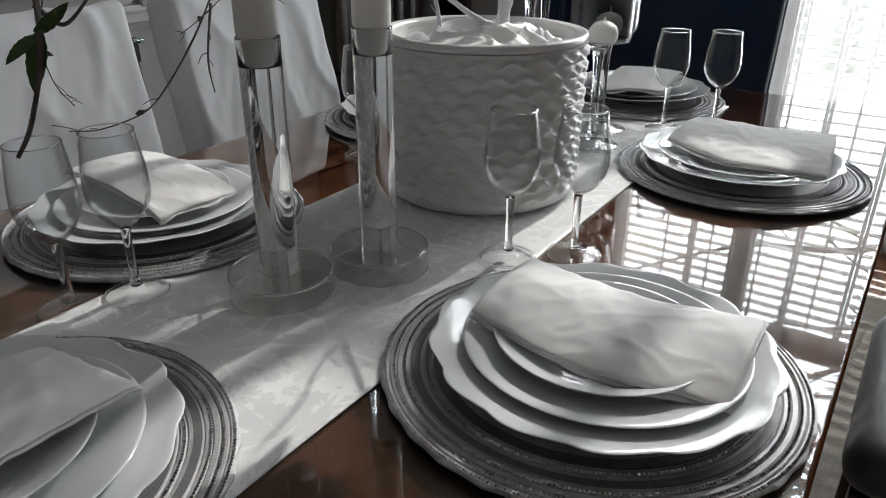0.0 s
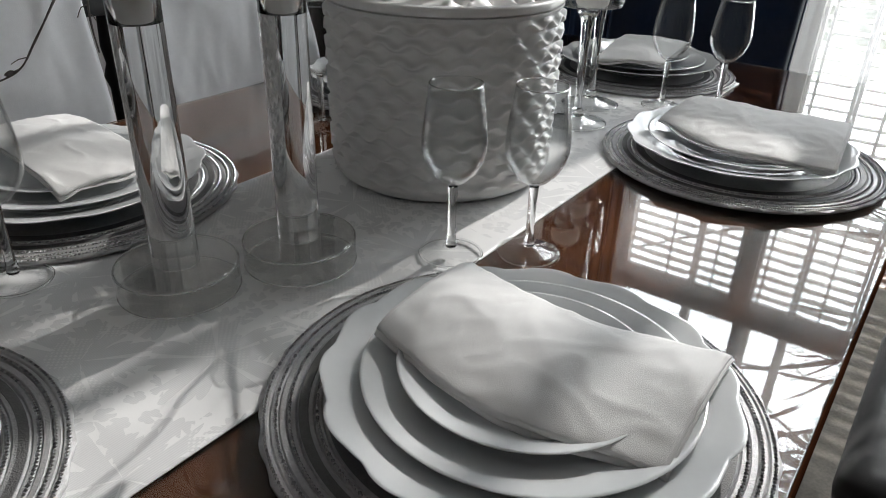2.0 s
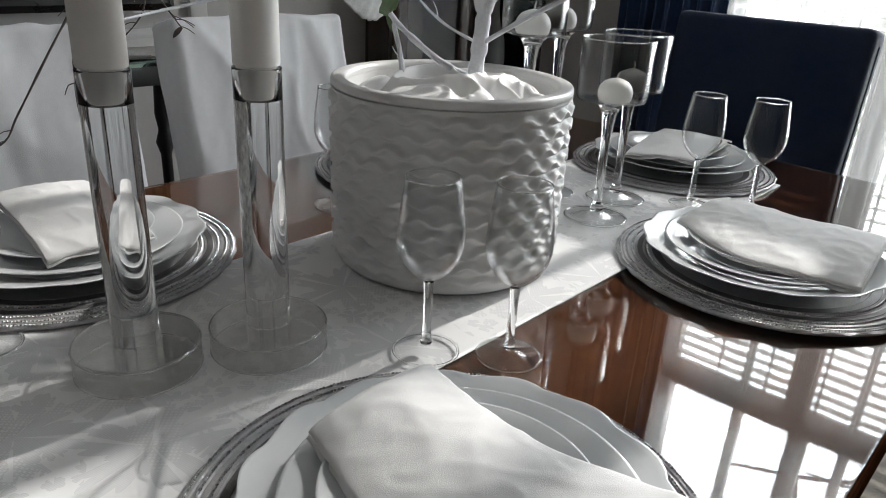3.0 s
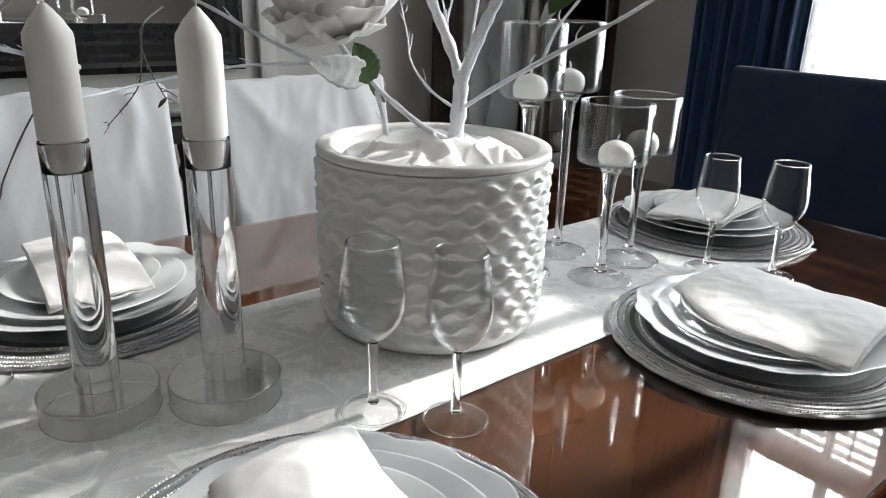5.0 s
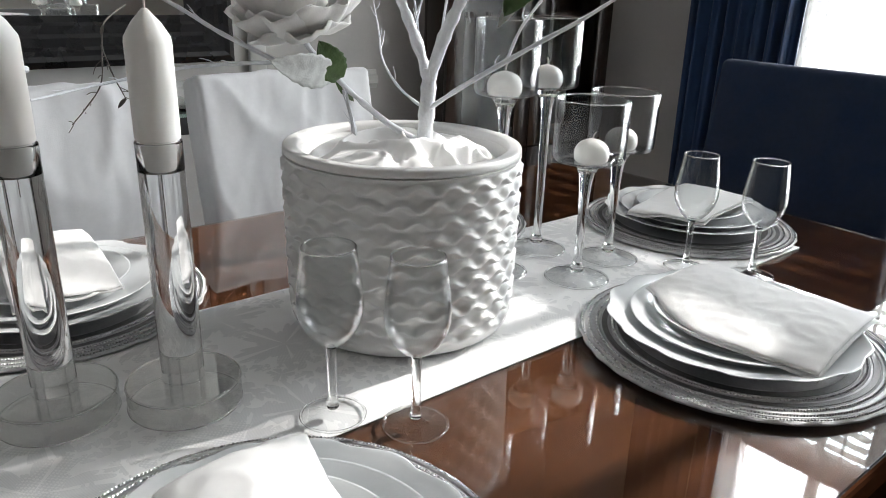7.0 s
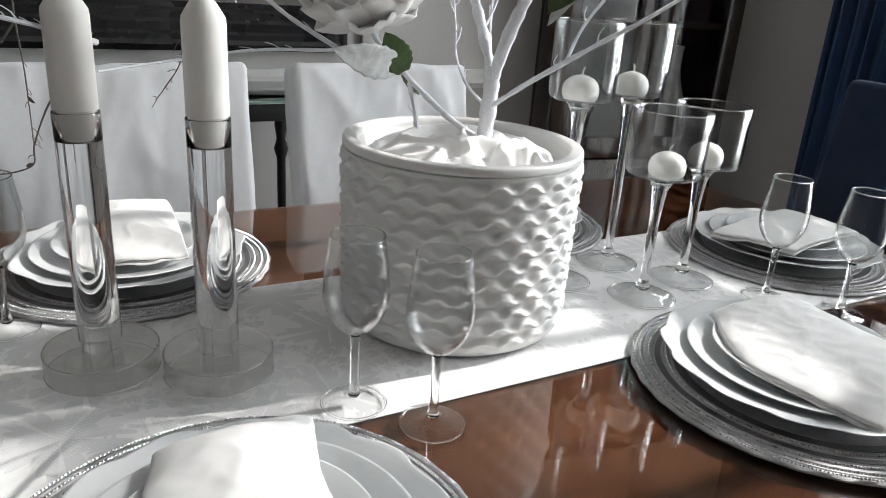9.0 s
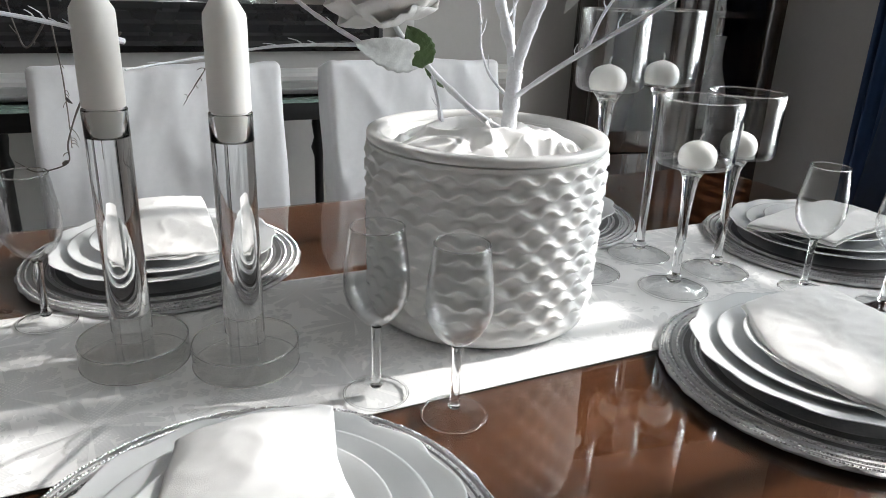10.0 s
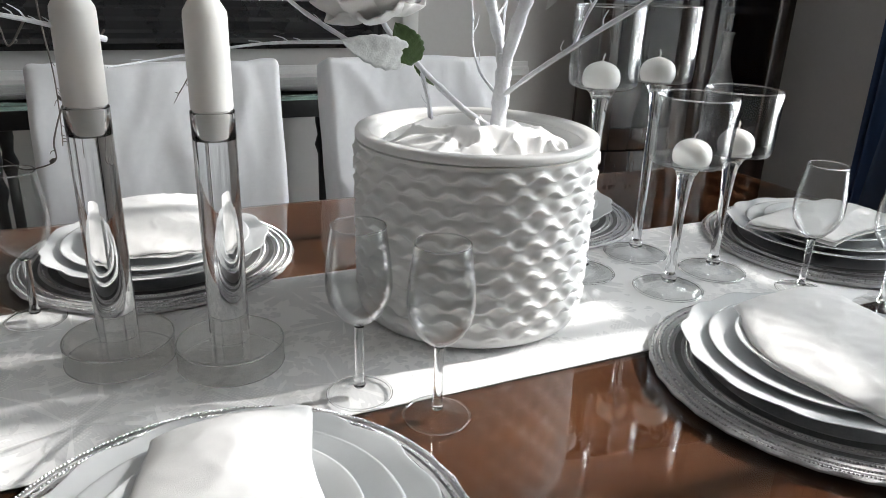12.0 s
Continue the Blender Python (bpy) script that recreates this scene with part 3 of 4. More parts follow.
def make_placemat():
    m = thing("placemat", "round pewter-grey placemat with rings of silver beads, lying on the table", "placemat", group="placemats")
    prof = [(0.0, 0.0), (MAT_R - 0.002, 0.0), (MAT_R, 0.0015), (MAT_R, 0.0035), (MAT_R - 0.002, 0.0052)]
    r = MAT_R - 0.006
    while r > 0.125:
        prof += [(r, 0.0052), (r - 0.0012, 0.0036), (r - 0.0024, 0.0052)]
        r -= 0.0062
    prof += [(0.122, 0.0040), (0.0, 0.0040)]
    wave = lambda a, r, z: (r + (0.0012 * math.sin(31 * a) if r > 0.184 else 0), z + 0.0005 * math.sin(3 * a))
    part("base", lathe(prof, 120, wave), M_MAT, m)
    part("inlay", lathe([(0.128, 0.0042), (0.1285, 0.0058), (0.1385, 0.0058), (0.139, 0.0042)], 96), M_MATDARK, m, "dark woven band")
    part("inlay", lathe([(0.1505, 0.0042), (0.151, 0.0060), (0.1575, 0.0060), (0.158, 0.0042)], 96), M_MATDARK, m, "dark woven band")
    for ring_r in (0.1445, 0.1640, 0.1735, 0.1815):
        bm = bmesh.new()
        n = int(2 * math.pi * ring_r / 0.0034)
        for k in range(n):
            a = 2 * math.pi * k / n
            c = Vector((ring_r * math.cos(a), ring_r * math.sin(a), 0.0058 + random.uniform(-0.0003, 0.0003)))
            h = 0.0017 * random.uniform(0.8, 1.1)
            tip = [bm.verts.new(c + Vector(d) * h) for d in ((1, 0, 0), (0, 1, 0), (-1, 0, 0), (0, -1, 0), (0, 0, 1), (0, 0, -1))]
            for i in range(4):
                j = (i + 1) % 4
                bm.faces.new((tip[i], tip[j], tip[4]))
                bm.faces.new((tip[j], tip[i], tip[5]))
        me = bpy.data.meshes.new("beaded_ring")
        bm.to_mesh(me)
        bm.free()
        me.materials.append(M_BEAD)
        ob = new("beaded_ring", me)
        ob.parent = m
        tagged(ob, "glittering silver beads", kind="stuff")
    return m


def scallop(n, amp, inner):
    def shape(a, r, z):
        s = 0.62 * abs(math.sin(n * a / 2)) ** 0.8 + 0.38 * abs(math.sin(n * a / 2 + math.pi / 4)) ** 1.5
        w = max(0.0, (r - inner) / (0.149 - inner)) ** 2
        return r - amp * w * (1 - s), z + 0.0016 * w * s
    return shape


def make_charger():
    p = [(0.0, 0.002), (0.080, 0.002), (0.084, 0.0), (0.088, 0.002), (0.098, 0.006), (0.120, 0.013), (0.140, 0.0185), (0.1480, 0.0206), (0.1489, 0.0211), (0.1490, 0.0217), (0.1482, 0.0222),
         (0.1465, 0.0222), (0.142, 0.0213), (0.136, 0.0202), (0.118, 0.0165), (0.100, 0.0105), (0.092, 0.0072), (0.080, 0.0055), (0.0, 0.0055)]
    t = tagged(part("charger_plate", lathe(p, 160, (lambda f: (lambda a, r, z: f(a, r * 1.018, z)))(scallop(14, 0.007, 0.105))), M_PORCELAIN, sharp=60), "white porcelain charger plate with a scalloped rim", "plate", "charger plates")
    return t


def round_plate(name, R, label, group):
    p = [(0.0, 0.0015), (R * 0.56, 0.0015), (R * 0.58, 0.0), (R * 0.61, 0.001), (R * 0.68, 0.0045), (R * 0.86, 0.0115), (R * 0.985, 0.0166), (R * 0.998, 0.0173), (R, 0.0178), (R * 0.994, 0.0184),
         (R * 0.975, 0.0181), (R * 0.86, 0.0148), (R * 0.70, 0.0085), (R * 0.64, 0.0055), (R * 0.58, 0.0045), (0.0, 0.0045)]
    return tagged(part(name, lathe(p, 96), M_PORCELAIN, sharp=60), label, "plate", group)


mat0, charger0 = make_placemat(), make_charger()
dinner0 = round_plate("dinner_plate", 0.1230, "plain white glazed porcelain dinner plate stacked on a charger", "dinner plates")
salad0 = round_plate("salad_plate", 0.094, "small white porcelain salad plate under a napkin", "salad plates")
SEATS = [(0.308, -0.406), (0.287, 0.221), (-0.294, -0.406), (-0.018, 0.582), (0.004, -0.787), (-0.300, 0.191)]
MATZ = T + 0.0036
for k, (x, y) in enumerate(SEATS):
    turn = 37 * k
    px, py = x + (0.008 if k == 0 else random.uniform(-0.005, 0.005)), y + (0.003 if k == 0 else random.uniform(-0.005, 0.005))
    spots = ((mat0, pose(x, y, MATZ, 0, 0, turn)), (charger0, pose(px, py, MATZ + 0.0062, 0, 0, turn * 1.7)),
             (dinner0, pose(px + 0.002, py, MATZ + 0.0140, 0, 0, 0)), (salad0, pose(px, py - 0.002, MATZ + 0.0208, 0, 0, 0)))
    for ob, m in spots:
        if k == 0:
            ob.matrix_basis = m
        else:
            copy_thing(ob, m)


def make_napkin(a, b, c, d, heights, sag_ab, sag_dc, seed, label):
    """A folded napkin between the corners a, b (far edge) and d, c (near edge); the edges bow by sag."""
    a, b, c, d = (Vector((*p, h)) for p, h in zip((a, b, c, d), heights))
    n_ab = (a - d).normalized()

    def place(u, v, lift=0.0, inset=0.0):
        u2, v2 = inset + u * (1 - 2 * inset), inset + v * (1 - 2 * inset)
        top = a.lerp(b, u2) - n_ab * sag_ab * max(0.0, math.sin(math.pi * u2)) ** 1.2
        low = d.lerp(c, u2) - n_ab * sag_dc * max(0.0, math.sin(math.pi * u2)) ** 1.2
        p = top.lerp(low, v2)
        q = Vector((p.x * 11 + seed, p.y * 11, seed))
        fold = (1 - abs(noise.noise(Vector((p.x * 14 + p.y * 9, p.y * 6 - p.x * 4, seed))))) ** 5
        roll = 0.010 * max(0.0, math.sin(math.pi * v2)) ** 0.6 + 0.006 * math.sin(math.pi * u2)
        edge = 0.0022 * noise.noise(Vector((u2 * 9, v2 * 9, seed + 7)))
        p = p + n_ab * edge
        p.z += roll + 0.0026 * noise.noise(q) + 0.0018 * fold + 0.0005 * noise.noise(q * 3) + 0.0012 * (1 - abs(noise.noise(Vector((p.x * 30 - p.y * 22, p.y * 34 + p.x * 8, seed + 3))))) ** 6 + lift
        return p

    t = thing("napkin", label, "napkin", group="napkins")
    part("upper_fold", sheet(56, 40, lambda u, v: place(u, v), 0.0016), M_NAPKIN, t, sharp=180)
    part("lower_fold", sheet(56, 40, lambda u, v: place(u, v, -0.0042 - 0.002 * math.sin(9 * u + seed), -0.008), 0.0016), M_NAPKIN, t, sharp=180)
    return t


NAP = "white cotton napkin folded and laid across the stacked plates"
make_napkin((0.208, -0.320), (0.432, -0.308), (0.434, -0.440), (0.209, -0.446), (0.806, 0.800, 0.790, 0.802), 0.028, 0.028, 1.3, NAP)
make_napkin((0.192, 0.322), (0.400, 0.338), (0.414, 0.160), (0.180, 0.190), (0.806, 0.806, 0.792, 0.802), 0.024, 0.048, 5.1, NAP)
make_napkin((-0.424, -0.450), (-0.420, -0.338), (-0.214, -0.344), (-0.210, -0.464), (0.812, 0.812, 0.798, 0.798), 0.004, 0.010, 9.4, NAP)
make_napkin((-0.086, 0.686), (0.050, 0.680), (0.066, 0.500), (-0.038, 0.432), (0.804, 0.804, 0.802, 0.802), 0.01, 0.012, 12.2, NAP)
make_napkin((-0.042, -0.694), (0.061, -0.684), (0.078, -0.900), (-0.052, -0.900), (0.806, 0.806, 0.802, 0.802), 0.004, 0.01, 15.7, NAP)
make_napkin((-0.400, 0.143), (-0.400, 0.255), (-0.208, 0.253), (-0.208, 0.135), (0.804, 0.804, 0.802, 0.802), 0.01, 0.012, 18.9, NAP)


# ---- wine glasses ----
def make_wine_glass():
    g = thing("wine_glass", "empty clear stemmed wine glass standing on the table", "glass", group="wine glasses")
    bowl = [(0.0, 0.0755), (0.006, 0.0765), (0.014, 0.0815), (0.0225, 0.0905), (0.0285, 0.1015), (0.0312, 0.113), (0.0314, 0.122), (0.0300, 0.140), (0.0272, 0.160), (0.02535, 0.1738), (0.02525, 0.1746), (0.0252, 0.1752),
            (0.0249, 0.1757), (0.0246, 0.1752), (0.02455, 0.1746), (0.02465, 0.1738), (0.0265, 0.160), (0.0291, 0.140), (0.0305, 0.122), (0.0303, 0.113), (0.0276, 0.1022), (0.0216, 0.0917), (0.0134, 0.0832), (0.0055, 0.0792), (0.0, 0.0787)]
    bowl_ob = part("bowl", lathe(bowl, 64), M_GLASS, g, sharp=70)
    part("lip", lathe([(0.0241, 0.1755), (0.0249, 0.1748), (0.0256, 0.1755), (0.0249, 0.1762), (0.0241, 0.1755)], 64), M_CRYSTAL, bowl_ob, sharp=180)
    stem = [(0.0, 0.0752), (0.0050, 0.0745), (0.0050, 0.070), (0.0044, 0.060), (0.0042, 0.040), (0.0045, 0.022), (0.0054, 0.014), (0.0060, 0.0105), (0.0050, 0.0085), (0.0, 0.0085)]
    part("stem", lathe(stem, 24), M_CRYSTAL, g, sharp=70)
    foot = [(0.0, 0.0082), (0.0055, 0.0080), (0.010, 0.0058), (0.018, 0.0036), (0.027, 0.0022), (0.0312, 0.0018)]
    foot_ob = part("foot", lathe(foot, 56), M_GLASS, g, sharp=70)
    part("rim", lathe([(0.0310, 0.0027), (0.0320, 0.0026), (0.0328, 0.0016), (0.0320, 0.0004), (0.0304, 0.0004), (0.0299, 0.0014), (0.0310, 0.0027)], 64), M_CRYSTAL, foot_ob, sharp=180)
    return g


glass0 = make_wine_glass()
GLASSES = [(0.140, -0.254), (0.197, -0.196), (0.111, 0.385), (0.184, 0.448), (-0.140, -0.550), (-0.170, -0.606), (-0.248, -0.045)]
for k, (x, y) in enumerate(GLASSES):
    m = pose(x, y, T + (0.0042 if abs(x) < 0.165 else 0.0004), 0, 0, 50 * k)
    if k == 0:
        glass0.matrix_basis = m
    else:
        copy_thing(glass0, m)

# ---- crystal candlesticks ----
RUNZ = T + 0.0028


def make_candlestick(x, y):
    c = thing("candlestick", "solid clear crystal candlestick with a round base, on the runner", "candlestick", pose(x, y, RUNZ + 0.0022), "crystal candlesticks")
    disc = part("base", lathe([(0.0, 0.0), (0.0525, 0.0), (0.0540, 0.0015), (0.0540, 0.0260), (0.0525, 0.0275), (0.0, 0.0275)], 72), M_BASE, c)
    for z in (0.0022, 0.0258):
        part("polished_edge", lathe([(0.0528, z), (0.0538, z - 0.0013), (0.0546, z), (0.0538, z + 0.0013), (0.0528, z)], 72), M_CRYSTAL, disc, sharp=180)
    part("column", lathe([(0.0202, 0.0277), (0.0200, 0.0300), (0.0200, 0.1), (0.0200, 0.2300), (0.0202, 0.2606), (0.0203, 0.2616), (0.0199, 0.2625), (0.0178, 0.2625), (0.0174, 0.2616), (0.0173, 0.2604), (0.0164, 0.2372), (0.0158, 0.2362), (0.0, 0.2360)], 48), M_CRYSTAL, c)
    w = thing("pillar_candle", "unlit white pillar candle standing in a crystal candlestick", "candle", pose(x, y, RUNZ + 0.0022), "pillar candles")
    part("wax", lathe([(0.0, 0.2364), (0.0134, 0.2366), (0.0138, 0.2372), (0.0155, 0.2628), (0.0185, 0.2640), (0.0192, 0.2660), (0.0192, 0.345), (0.0186, 0.3500), (0.0120, 0.3610), (0.0060, 0.3680), (0.0025, 0.3720), (0.0, 0.3730)], 40), M_WAX, w)
    bm = tube(bmesh.new(), [(0, 0, 0.371), (0.0005, 0, 0.376), (0.0002, 0.0006, 0.381)], 0.0011, 0.0009, 6)
    part("wick", bm, M_WICK, w)


make_candlestick(-0.013, -0.464)
make_candlestick(0.034, -0.359)


# ---- stemmed candle glasses ----
def make_candle_glass(x, y, cup, top, R, turn):
    """cup and top: heights of the cup's floor and rim over the runner."""
    c = thing("stemmed_candle_holder", "clear glass cylinder candle holder on a slim stem", "candle holder", pose(x, y, RUNZ), "stemmed candle holders")
    cup_p = [(0.0, cup), (0.012, cup), (0.034, cup + 0.002), (R - 0.003, cup + 0.005), (R - 0.0005, cup + 0.0095), (R, cup + 0.016), (R + 0.0005, top - 0.001), (R - 0.0003, top), (R - 0.0011, top - 0.001),
             (R - 0.0016, cup + 0.016), (R - 0.0026, cup + 0.011), (R - 0.0045, cup + 0.0072), (0.033, cup + 0.0045), (0.0, cup + 0.0030)]
    part("cup", lathe(cup_p, 64), M_GLASS, c, sharp=70)
    part("lip", lathe([(R - 0.0011, top + 0.0003), (R - 0.0004, top - 0.0005), (R + 0.0003, top + 0.0003), (R - 0.0004, top + 0.0010), (R - 0.0011, top + 0.0003)], 64), M_CRYSTAL, c, sharp=180)
    part("stem", lathe([(0.0, cup - 0.0006), (0.0200, cup - 0.0008), (0.0150, cup - 0.006), (0.0105, cup - 0.016), (0.0085, cup - 0.030), (0.0068, cup - 0.06), (0.0062, 0.05), (0.0066, 0.025), (0.0068, 0.0225), (0.0, 0.0225)], 32), M_CRYSTAL, c, sharp=70)
    part("knop", lathe([(0.0, 0.0222), (0.0080, 0.0220), (0.0096, 0.0195), (0.0090, 0.0172), (0.0100, 0.0150), (0.0094, 0.0125), (0.0086, 0.0112), (0.0, 0.0112)], 32), M_CRYSTAL, c, sharp=70)
    foot_ob = part("foot", lathe([(0.0, 0.0108), (0.0100, 0.0104), (0.0180, 0.0066), (0.030, 0.0036), (0.042, 0.0022), (0.0452, 0.0018)], 56), M_GLASS, c, sharp=70)
    part("rim", lathe([(0.0450, 0.0030), (0.0462, 0.0028), (0.0470, 0.0017), (0.0462, 0.0004), (0.0444, 0.0004), (0.0438, 0.0015), (0.0450, 0.0030)], 64), M_CRYSTAL, foot_ob, sharp=180)
    b = thing("ball_candle", "small round white candle in a glass holder", "candle", pose(x + 0.004 * math.cos(turn), y + 0.004 * math.sin(turn), RUNZ + cup + 0.0034), "ball candles")
    part("wax", lathe([(0.0, 0.0), (0.0205, 0.0003), (0.0230, 0.0030), (0.0241, 0.0090), (0.0238, 0.0150), (0.0216, 0.0215), (0.0165, 0.0270), (0.0090, 0.0304), (0.0030, 0.0320), (0.0, 0.0326)], 36), M_WAX, b)
    part("wick", tube(bmesh.new(), [(0, 0, 0.0322), (0.001, 0, 0.0372), (0.0035 * math.cos(turn), 0.002, 0.0415)], 0.0011, 0.0009, 6), M_WICK, b)


make_candle_glass(0.040, 0.216, 0.171, 0.2590, 0.0500, 0.5)
make_candle_glass(0.012, 0.321, 0.171, 0.2590, 0.0495, 2.0)
make_candle_glass(-0.082, 0.257, 0.255, 0.3580, 0.0440, 3.4)
make_candle_glass(-0.048, 0.136, 0.256, 0.3580, 0.0440, 5.0)

# ---- ceramic pot with cloth ----
PX, PY, POT_R, POT_H = -0.019, -0.057, 0.1425, 0.2215


def pot_relief(a, r, z):
    if r < POT_R - 0.012 or z < 0.010:
        return r, z
    fade = max(0.0, min(1.0, (z - 0.014) / 0.010)) * max(0.0, min(1.0, (0.2105 - z) / 0.006))
    pitch = 0.0180
    side = math.cos(24 * a + 0.25 * math.sin(2 * a))
    ph = 2 * math.pi * z / pitch + 1.55 * side * math.cos(math.pi * z / pitch)
    crest = 0.5 + 0.5 * math.cos(ph)
    return r + fade * (0.0080 * crest ** 1.15 - 0.0050 + 0.0003 * noise.noise(Vector((a * 6, z * 60, 0)))), z


prof = [(0.0, 0.0), (0.122, 0.0), (0.1285, 0.0012), (0.1345, 0.005), (0.1378, 0.011)]
rows = 160
for k in range(rows + 1):
    z = 0.014 + (0.2105 - 0.014) * k / rows
    prof.append((0.1385 + 0.0035 * k / rows, z))
prof += [(0.1380, 0.2115), (0.1245, 0.2115), (0.1235, 0.170), (0.1200, 0.012), (0.0, 0.010)]
pot = thing("ceramic_pot", "large round white ceramic pot with rippled relief on the runner", "pot", pose(PX, PY, RUNZ))
part("body", lathe(prof, 384, pot_relief), M_POT, pot, "rows of wavy rippled relief", 60)
part("rim", lathe([(0.1245, 0.2118), (0.1395, 0.2118), (0.1412, 0.2126), (0.1420, 0.2150), (0.1418, 0.2190), (0.1406, 0.2211), (0.1382, 0.2218), (0.1285, 0.2215), (0.1255, 0.2200), (0.1240, 0.2165), (0.1245, 0.2118)], 96), M_POT, pot, "smooth rounded rim", 60)


def cloth_in_pot(u, v):
    r, a = 0.1225 * u, 2 * math.pi * v
    x, y = r * math.cos(a), r * math.sin(a)
    warp = Vector((noise.noise(Vector((x * 14, y * 14, 2))), noise.noise(Vector((x * 14, y * 14, 8))), 0))
    q = Vector((x * 9.5, y * 9.5, 0)) + warp * 1.5
    ridge = 1 - math.sqrt(noise.noise(q) ** 2 + 0.006) * 1.9
    ridge2 = 1 - math.sqrt(noise.noise(q * 2.1 + Vector((3, 1, 0))) ** 2 + 0.010) * 1.6
    fine = noise.noise(q * 5)
    z = 0.184 + 0.022 * (1 - u ** 2.2) + (0.026 * ridge + 0.007 * ridge2 + 0.0006 * fine) * (1 - 0.55 * u ** 4)
    return (x, y, z)


bm = bmesh.new()
grid = [[Vector(cloth_in_pot(max(i, 0.001) / 70, j / 200)) for j in range(200)] for i in range(71)]
rings = [[bm.verts.new(p) for p in row] for row in grid]
rings.append([bm.verts.new((p.x * 0.99, p.y * 0.99, 0.178)) for p in grid[-1]])
for p, q in zip(rings, rings[1:]):
    for k in range(200):
        bm.faces.new((p[k], p[(k + 1) % 200], q[(k + 1) % 200], q[k]))
bm.faces.new(rings[-1])
cl = tagged(part("satin_cloth", bm, M_SATIN, sharp=180), "crumpled white satin cloth filling the top of the pot", "cloth")
cl.matrix_basis = pose(PX, PY, RUNZ)

